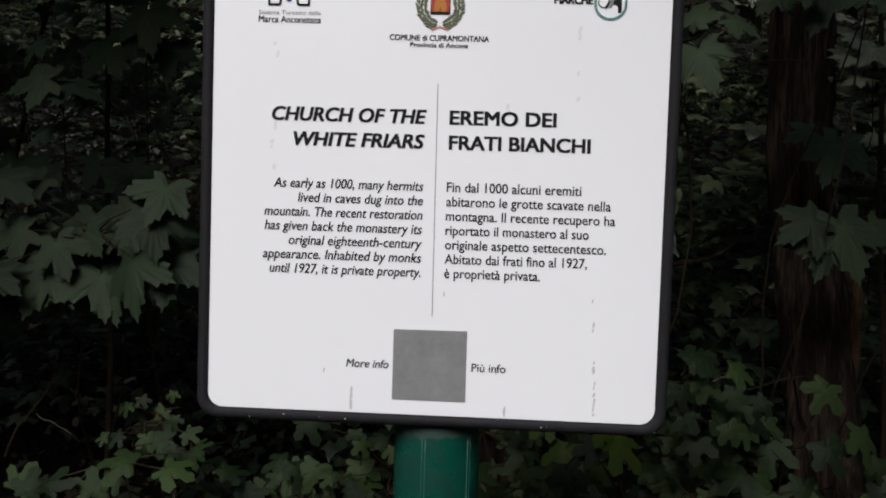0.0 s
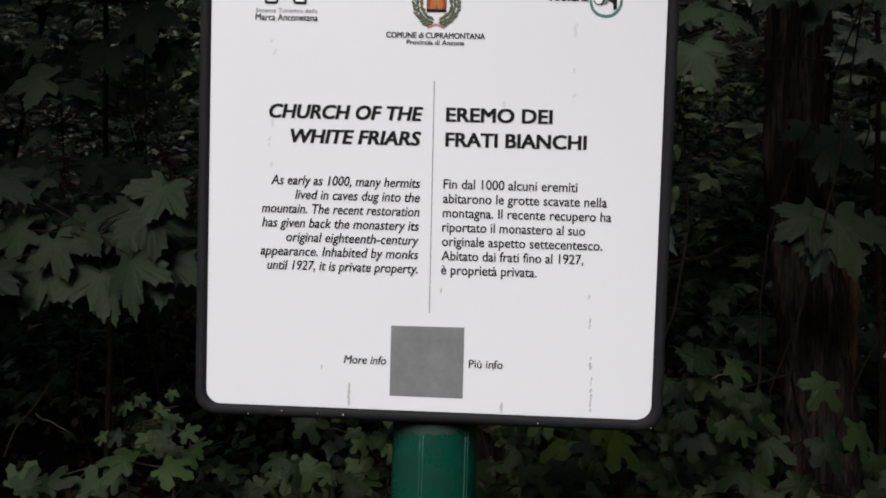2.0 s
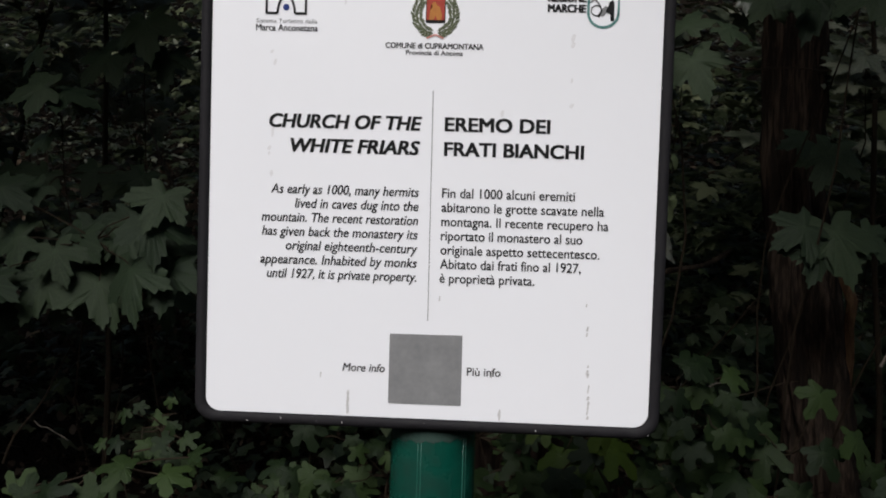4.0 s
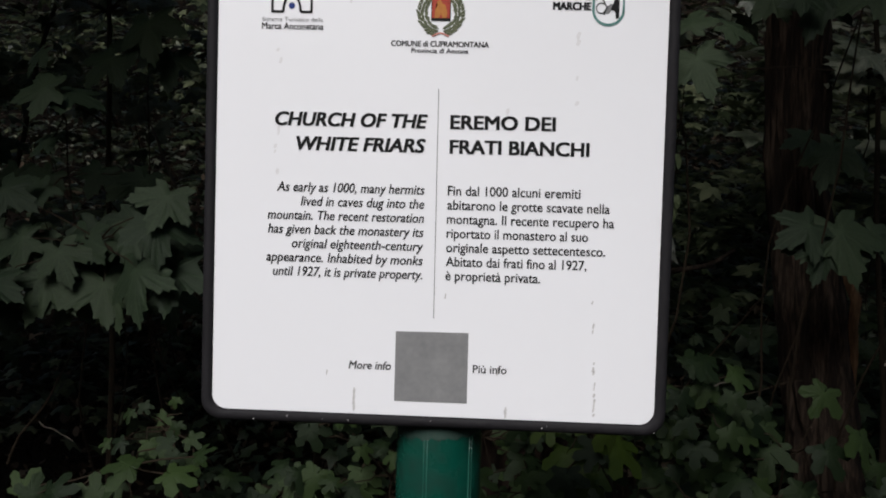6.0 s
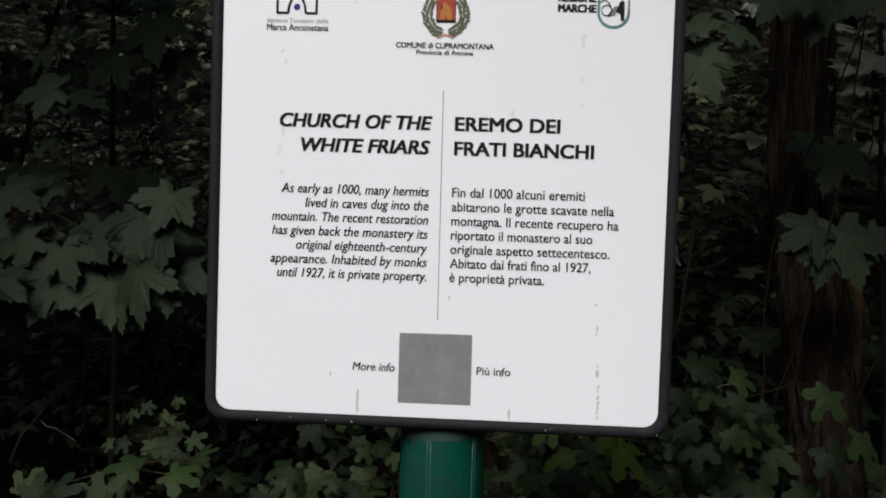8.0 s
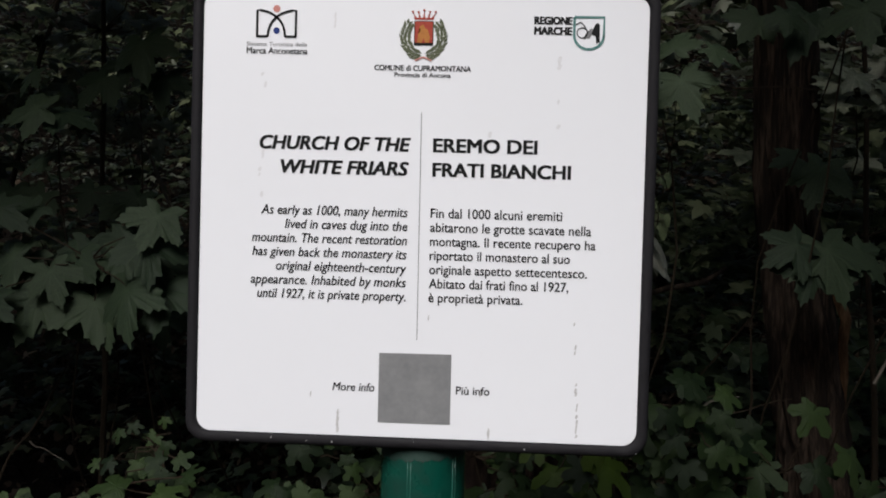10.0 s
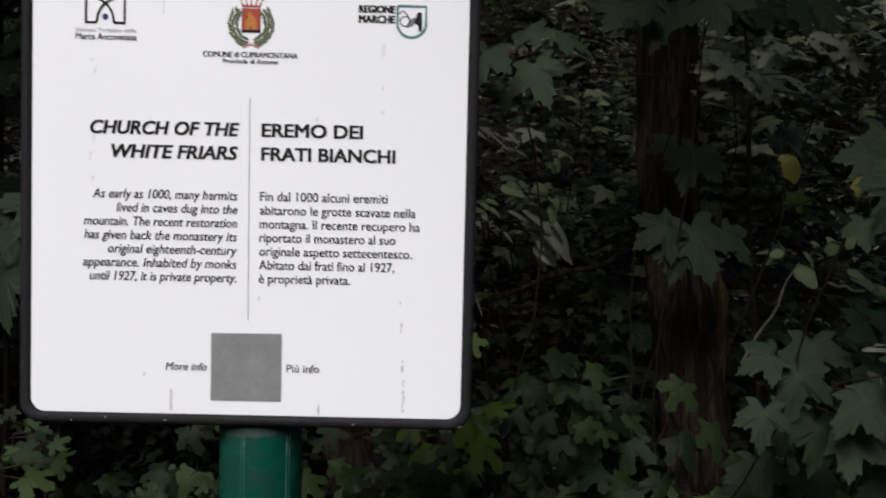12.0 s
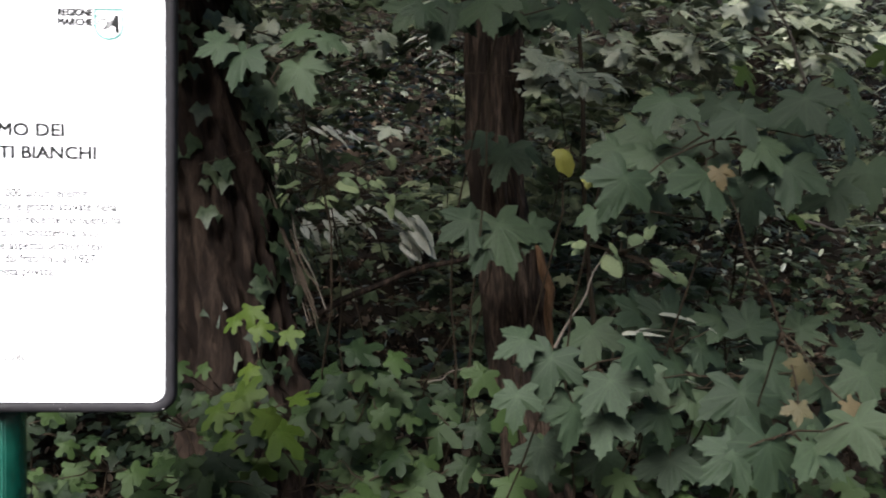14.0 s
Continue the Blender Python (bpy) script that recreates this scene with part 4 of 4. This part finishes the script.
shoot('leafy_twig', 'drooping leaves coloured pale for sky sheen on a thin twig', (0.33, 2.37, 1.51), [(0.045, 0.038, 0.125, 30), (0.095, 0.008, 0.115, 36), (0.100, -0.022, 0.110, 45), (0.128, -0.038, 0.105, 50), (-0.086, 0.018, 0.070, 40), (-0.116, 0.000, 0.085, 45), (-0.145, -0.024, 0.070, 50), (-0.167, -0.015, 0.070, 60), (-0.050, 0.025, 0.054, 20), (-0.027, -0.004, 0.054, 40)], M_SHEEN, LIE, 23)
shoot('leafy_twig', 'layered green leaves coloured pale as if skylit on a thin twig', (0.55, 2.50, 1.97), [(-0.073, 0.020, 0.071, 170), (-0.041, -0.010, 0.071, 20), (-0.011, 0.018, 0.071, 10), (0.020, -0.016, 0.071, 160), (0.058, 0.015, 0.071, 20), (0.066, -0.020, 0.065, 10), (-0.049, -0.033, 0.058, 170), (0.027, 0.025, 0.058, 20)], M_SHEEN, FLAT, 24)
shoot('leafy_twig', 'layered green leaves coloured pale as if skylit on a thin twig', (0.96, 2.58, 1.93), [(-0.101, 0.014, 0.073, 170), (-0.053, 0.004, 0.073, 20), (-0.124, -0.021, 0.067, 160), (-0.068, -0.036, 0.067, 10), (-0.006, 0.036, 0.067, 20), (0.042, 0.029, 0.067, 170), (0.090, 0.014, 0.067, 10), (0.138, -0.009, 0.067, 20), (0.011, -0.011, 0.067, 170), (0.075, -0.018, 0.060, 20)], M_SKYLIT, FLAT, 25)
shoot('leafy_twig', 'layered green leaves coloured pale as if skylit on a thin twig', (0.70, 1.74, 1.78), [(-0.072, 0.028, 0.056, 20), (-0.029, 0.023, 0.056, 170), (0.014, 0.007, 0.061, 20), (0.056, 0.013, 0.056, 10), (-0.072, -0.010, 0.050, 190), (-0.018, -0.014, 0.056, 10), (0.089, -0.019, 0.050, 20), (0.035, -0.025, 0.050, 180)], M_SKYLIT, FLAT, 26)
shoot('leafy_twig', 'layered green leaves coloured pale as if skylit on a thin twig', (1.06, 2.18, 1.92), [(-0.131, -0.001, 0.071, 160), (-0.063, 0.020, 0.078, 20), (-0.007, -0.006, 0.078, 170), (0.061, 0.042, 0.085, 30), (0.027, -0.026, 0.071, 10), (0.103, -0.012, 0.078, 20), (0.157, 0.043, 0.078, 170), (-0.048, -0.040, 0.064, 180), (-0.103, -0.021, 0.064, 20)], M_SKYLIT, FLAT, 27)
shoot('leafy_twig', 'layered green leaves coloured pale as if skylit on a thin twig', (1.46, 2.34, 2.00), [(-0.117, 0.046, 0.092, 170), (-0.042, 0.003, 0.092, 20), (0.018, 0.033, 0.092, 160), (0.064, -0.039, 0.092, 20), (0.123, 0.005, 0.092, 10), (-0.011, -0.070, 0.084, 170), (0.169, -0.053, 0.084, 30), (-0.086, -0.048, 0.077, 20), (-0.191, 0.060, 0.084, 10), (0.077, 0.063, 0.084, 190)], M_SKYLIT, FLAT, 28)
shoot('leafy_twig', 'pale green rounded leaves on a thin twig', (0.79, 1.56, 1.46), [(-0.028, 0.004, 0.059, 60), (-0.080, 0.023, 0.039, 170), (0.035, -0.015, 0.044, 10), (0.079, -0.034, 0.044, 10), (-0.004, 0.023, 0.039, -30)], M_MIDLEAF, UP, 29)
shoot('leafy_twig', 'small oval green leaves on a thin twig', (0.26, 1.86, 1.59), [(-0.059, 0.071, 0.050, 170), (-0.076, 0.045, 0.041, 160), (-0.092, 0.031, 0.026, 60), (-0.054, -0.016, 0.053, 175), (0.022, -0.005, 0.062, 20), (-0.041, -0.045, 0.053, 10), (-0.075, -0.031, 0.036, 150), (0.084, -0.002, 0.048, 20), (0.129, -0.025, 0.045, 60), (0.118, 0.044, 0.042, 40), (0.061, -0.025, 0.041, 170), (-0.013, -0.037, 0.041, 20)], M_MIDLEAF, FLAT, 30)
shoot('leafy_twig', 'small green leaves on a thin twig', (0.22, 1.78, 1.85), [(-0.120, 0.020, 0.046, 150), (-0.077, -0.011, 0.046, 30), (-0.045, 0.021, 0.046, 100), (-0.110, -0.022, 0.040, 100), (0.149, 0.018, 0.046, 20), (0.127, -0.009, 0.040, 100), (0.073, -0.015, 0.034, 60)], M_SKYLIT, UP, 31)
shoot('leafy_twig', 'leaves seen edge on among green ones, coloured pale as if skylit', (0.78, 1.25, 1.34), [(-0.056, 0.036, 0.075, 0), (-0.005, -0.038, 0.031, 15), (0.024, 0.043, 0.028, 20), (-0.055, -0.063, 0.027, -25), (0.090, 0.024, 0.027, 10)], M_SHEEN, EDGE, 32)
shoot('maple_shoot', 'small yellow leaf on a thin twig', (0.63, 1.29, 1.62), [(0.000, 0.000, 0.029, 100)], M_YELLOW, UP, 33)
shoot('maple_shoot', 'yellowing leaf among green maple leaves', (0.64, 1.08, 1.58), [(0.015, 0.000, 0.027, 80), (-0.016, 0.000, 0.026, 120)], M_YELLOW, UP, 34)
shoot('maple_shoot', 'withered tan leaf among green maple leaves', (0.86, 1.08, 1.39), [(-0.088, 0.192, 0.026, 80), (0.023, -0.036, 0.034, 120), (0.059, -0.075, 0.030, 60), (0.007, -0.081, 0.027, 100)], M_TAN, UP, 35)
shoot('maple_shoot', 'withered pinkish tan leaf caught in the twigs', (-1.36, 2.90, 1.70), [(-0.011, 0.012, 0.042, 120), (0.015, -0.002, 0.034, 60), (-0.003, -0.009, 0.028, 20)], M_TAN, UP, 36)
shoot('maple_shoot', 'bright green young leaves on a thin twig', (1.20, 2.02, 1.70), [(-0.045, 0.152, 0.059, 60), (0.046, 0.059, 0.053, 100), (-0.271, -0.113, 0.046, 80), (0.075, -0.168, 0.053, 20), (0.249, 0.193, 0.066, 80), (-0.054, -0.124, 0.046, 150)], M_LIME, UP, 37)
shoot('leafy_twig', 'small green leaves on a thin twig', (-0.99, 2.50, 2.03), [(-0.077, 0.019, 0.064, 20), (0.017, 0.028, 0.072, 10), (0.065, 0.006, 0.064, 170), (-0.052, -0.043, 0.064, 180), (-0.116, -0.028, 0.064, 20), (-0.043, -0.112, 0.056, 100), (0.056, 0.059, 0.064, 30), (-0.125, 0.041, 0.056, 160), (0.159, 0.023, 0.056, 60), (0.112, 0.007, 0.056, 20)], M_SKYLIT, FLAT, 38)
shoot('leafy_twig', 'small green leaves on a thin twig', (-0.99, 2.66, 1.80), [(-0.160, 0.061, 0.060, 90), (-0.017, 0.064, 0.060, 20), (0.042, 0.048, 0.060, 170), (-0.049, -0.003, 0.060, 10), (0.035, -0.001, 0.069, 20), (0.102, 0.017, 0.060, 30), (0.070, -0.034, 0.060, 160), (0.003, -0.052, 0.052, 20), (-0.133, -0.030, 0.052, 120), (0.104, -0.066, 0.052, 60)], M_SKYLIT, FLAT, 39)
shoot('maple_shoot', 'small dull green leaves low beside the sign', (-0.41, 1.38, 1.20), [(-0.052, 0.024, 0.021, 100), (-0.028, 0.036, 0.018, 60), (-0.003, 0.018, 0.023, 120), (0.026, 0.015, 0.021, 80), (-0.039, -0.004, 0.023, 140), (-0.011, -0.010, 0.025, 60), (0.018, -0.013, 0.023, 100), (0.050, 0.000, 0.025, 30), (-0.060, -0.009, 0.018, 170), (0.013, 0.043, 0.016, 90), (0.039, -0.020, 0.026, 120), (-0.022, -0.027, 0.023, 80), (0.063, -0.023, 0.025, 60), (0.006, -0.030, 0.023, 150)], M_GREEN, UP, 40)
shoot('maple_shoot', 'small dull green leaves low beside the sign', (0.36, 1.42, 1.25), [(-0.047, 0.032, 0.034, 80), (-0.025, 0.081, 0.040, 40), (-0.008, 0.041, 0.034, 110), (-0.034, -0.000, 0.036, 130), (-0.002, 0.005, 0.033, 70), (0.024, 0.035, 0.031, 100), (0.018, -0.014, 0.034, 60), (-0.020, -0.040, 0.038, 100), (0.049, 0.003, 0.031, 120), (-0.044, -0.049, 0.038, 60), (0.028, -0.054, 0.034, 140), (0.059, -0.036, 0.031, 80)], M_GREEN, UP, 41)
shoot('maple_seedling', 'green maple seedling leaves low beside the sign', (-0.43, 1.28, 1.17), [(0.040, 0.024, 0.047, 185), (0.085, 0.017, 0.042, 10), (-0.099, -0.028, 0.038, -90), (-0.073, -0.023, 0.038, -75), (-0.134, -0.037, 0.038, -60), (0.111, 0.033, 0.030, -30), (-0.019, -0.029, 0.038, -100), (0.070, 0.042, 0.024, 200), (0.018, -0.001, 0.030, 150)], M_GREEN, TOP, 42)
shoot('maple_shoot', 'dark green maple leaves spread flat on a thin shoot', (-0.68, 1.62, 1.66), [(0.007, 0.047, 0.078, 170), (0.010, 0.045, 0.082, 10), (-0.017, -0.030, 0.056, 140), (-0.010, -0.115, 0.072, 150), (-0.040, 0.115, 0.050, 120)], M_LEAF, UP, 43)
# shoots end

# low seedlings that fill the edge of the wood
rnd = random.Random(77)
for k in range(44):
    x = rnd.uniform(-0.33, 1.15)
    y = rnd.uniform(1.22, 1.74)
    if 0.42 < x < 0.72:
        continue
    top = (1.02 if x > 0 else 0.95) + 0.12 * rnd.random() + (y - 1.22) * 0.12
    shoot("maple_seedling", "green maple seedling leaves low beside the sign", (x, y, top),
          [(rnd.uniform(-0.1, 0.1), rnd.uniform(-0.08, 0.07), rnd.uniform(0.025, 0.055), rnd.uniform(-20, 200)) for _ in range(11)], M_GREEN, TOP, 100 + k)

# ---- ivy on the trunk, its pale roots, twigs and sticks ----
n = 260
p, tp, nr = [], [], []
for _ in range(n):
    z = 1.15 + 1.0 * rnd.random() ** 0.6
    a = rnd.uniform(-1.9, 0.3) if rnd.random() < 0.5 else rnd.gauss(-0.35, 0.3)
    cx = 0.076 - (z - 1.25) * 0.19
    r = 0.134 - 0.02 * (z - 1.3) + rnd.uniform(0.0, 0.06)
    p.append((cx + math.cos(a) * r, 1.98 + math.sin(a) * r, z))
    tp.append((math.cos(a) * 0.5 + rnd.uniform(-0.4, 0.4), math.sin(a) * 0.5, -0.8))
    nr.append((math.cos(a) + rnd.uniform(-0.5, 0.5), math.sin(a) + rnd.uniform(-0.3, 0.3), 0.5 + rnd.uniform(-0.4, 0.4)))
tagged(scatter("climbing_ivy", IVIES, p, tp, nr, [rnd.uniform(0.023, 0.052) for _ in range(n)], M_IVY), "small dark ivy leaves climbing the tree trunk", "ivy", kind="stuff")


def stick(name, label, a, b, r, mat, seed, sway=0.03, n=10):
    t = thing(name, a, label, "twig")
    path = wander(a, b, n, sway, seed)
    part("wood", tube(path, [r * (1 - 0.5 * i / n) for i in range(n)], 7), mat, t)
    if name == "sapling_stem":
        rnd = random.Random(seed)
        for q in path[n // 2:-1:2]:
            end = q + Vector((rnd.choice((-1, 1)) * rnd.uniform(0.08, 0.2), rnd.uniform(-0.08, 0.08), rnd.uniform(0.03, 0.15)))
            part("side_twig", tube(wander(q, end, 6, 0.02, rnd.random()), [r * (0.34 - 0.04 * i) for i in range(6)], 6), mat, t)


ROOT_TOP, ROOT_END = (0.126, 1.602), (0.224, 1.295)
for k in range(8):
    u = 0.006 * (k % 5)
    stick("hanging_root", "dry ivy root running down the trunk", (ROOT_TOP[0] + u + 0.010 * (k % 4), 1.93 - 0.003 * k, ROOT_TOP[1] - 0.035 * (k % 4)), (ROOT_END[0] + 1.2 * u + 0.004 * (k % 3), 1.90, ROOT_END[1] + 0.035 * (k % 3) - 0.02 * (k % 2)), 0.0016 + 0.0008 * (k % 3), (M_PALETWIG, M_ROOT)[k % 4 > 0], 300 + k, 0.014)
vine = thing("climbing_vine", (0.70, 1.772, 1.0), "orange-brown woody vine gripping the slim trunk", "vine")
part("stem", tube([Vector(q) for q in ((0.690, 1.772, 1.0), (0.688, 1.768, 1.12), (0.692, 1.768, 1.22), (0.693, 1.764, 1.29), (0.686, 1.760, 1.34), (0.690, 1.760, 1.385), (0.676, 1.764, 1.42), (0.668, 1.768, 1.455), (0.655, 1.772, 1.50))], [0.005, 0.005, 0.006, 0.006, 0.007, 0.008, 0.008, 0.006, 0.003], 12, 0.35, 4), M_VINE, vine, "", True)
stick("sapling_stem", "thin upright brown sapling stem", (-0.84, 2.260, 0.3), (-0.875, 2.260, 2.4), 0.009, M_TWIG, 311, 0.03, 16)
stick("sapling_stem", "thin leaning brown sapling stem", (-1.56, 2.980, 1.2), (-1.30, 2.980, 2.35), 0.011, M_TWIG, 312, 0.04, 12)
stick("dead_stick", "pale dead stick leaning among the leaves", (-0.80, 1.700, 1.05), (-0.666, 1.700, 1.285), 0.0026, M_TWIG, 313, 0.02)
stick("dead_stick", "pale dead stick leaning among the leaves", (-0.80, 2.580, 1.55), (-0.904, 2.580, 1.783), 0.005, M_PALETWIG, 314, 0.02)
stick("dead_stick", "thin pale curved twig among the leaves", (-0.96, 2.500, 1.62), (-0.819, 2.500, 1.623), 0.005, M_PALETWIG, 315, 0.05)
stick("twig", "thin straight brown twig crossing the trunk", (0.45, 1.724, 1.783), (0.80, 1.700, 1.79), 0.0018, M_TWIG, 316, 0.02)
stick("sapling_stem", "thin upright brown sapling stem", (0.86, 1.940, 0.4), (0.755, 1.940, 2.1), 0.008, M_TWIG, 317, 0.04, 16)
stick("twig", "thin pale twig slanting through the leaves", (1.06, 1.460, 1.70), (0.95, 1.460, 1.92), 0.0028, M_PALETWIG, 318, 0.01)
stick("twig", "pale forked twig beside the trunk", (0.67, 1.588, 1.30), (0.757, 1.580, 1.471), 0.0028, M_PALETWIG, 319, 0.01)
stick("fallen_branch", "mossy fallen branch lying on the bank", (0.20, 2.260, 1.27), (0.62, 2.300, 1.45), 0.010, M_BARK, 320, 0.04, 12)
for a, b, r, mat in (((0.435, 1.60, 1.239), (0.549, 1.60, 1.270), 0.0011, M_TWIG), ((-0.743, 1.70, 1.129), (-0.681, 1.70, 1.096), 0.0014, M_PALETWIG), ((-0.913, 1.90, 1.756), (-0.870, 1.90, 1.782), 0.0016, M_PALETWIG),
                     ((0.02, 1.82, 1.615), (0.164, 1.82, 1.655), 0.0011, M_TWIG), ((0.846, 1.35, 1.142), (0.903, 1.35, 1.184), 0.0014, M_PALETWIG), ((0.469, 2.00, 1.163), (0.576, 2.00, 1.199), 0.0024, M_PALETWIG),
                     ((0.190, 2.36, 1.480), (0.395, 2.36, 1.518), 0.0022, M_TWIG)):
    stick("twig", "thin dry twig caught among the leaves", a, b, r, mat, int(1000 * abs(a[0])), 0.012)
stick("dead_stick", "short pale dead stick lying in the undergrowth", (0.8966, 1.8, 1.4161), (0.9639, 1.8, 1.4013), 0.0042, M_PALETWIG, 331, 0.008)
stick("dead_stick", "short pale dead stick lying in the undergrowth", (1.2886, 2.0, 1.5187), (1.3803, 2.0, 1.4951), 0.0036, M_PALETWIG, 332, 0.008)

# chips and dust on the black frame
rnd = random.Random(91)
for k in range(8):
    x, z = rnd.uniform(-0.18, 0.19), 1.345 + rnd.uniform(-0.0022, 0.0022)
    w = rnd.uniform(0.0002, 0.0006)
    bm = bmesh.new()
    bm.faces.new([bm.verts.new((x + dx * w, SY - 0.0043, z + dz * w)) for dx, dz in ((-1, -0.6), (0.7, -1), (1, 0.5), (-0.3, 1))])
    part("dust_speck", bm, M_DIRT, sign)
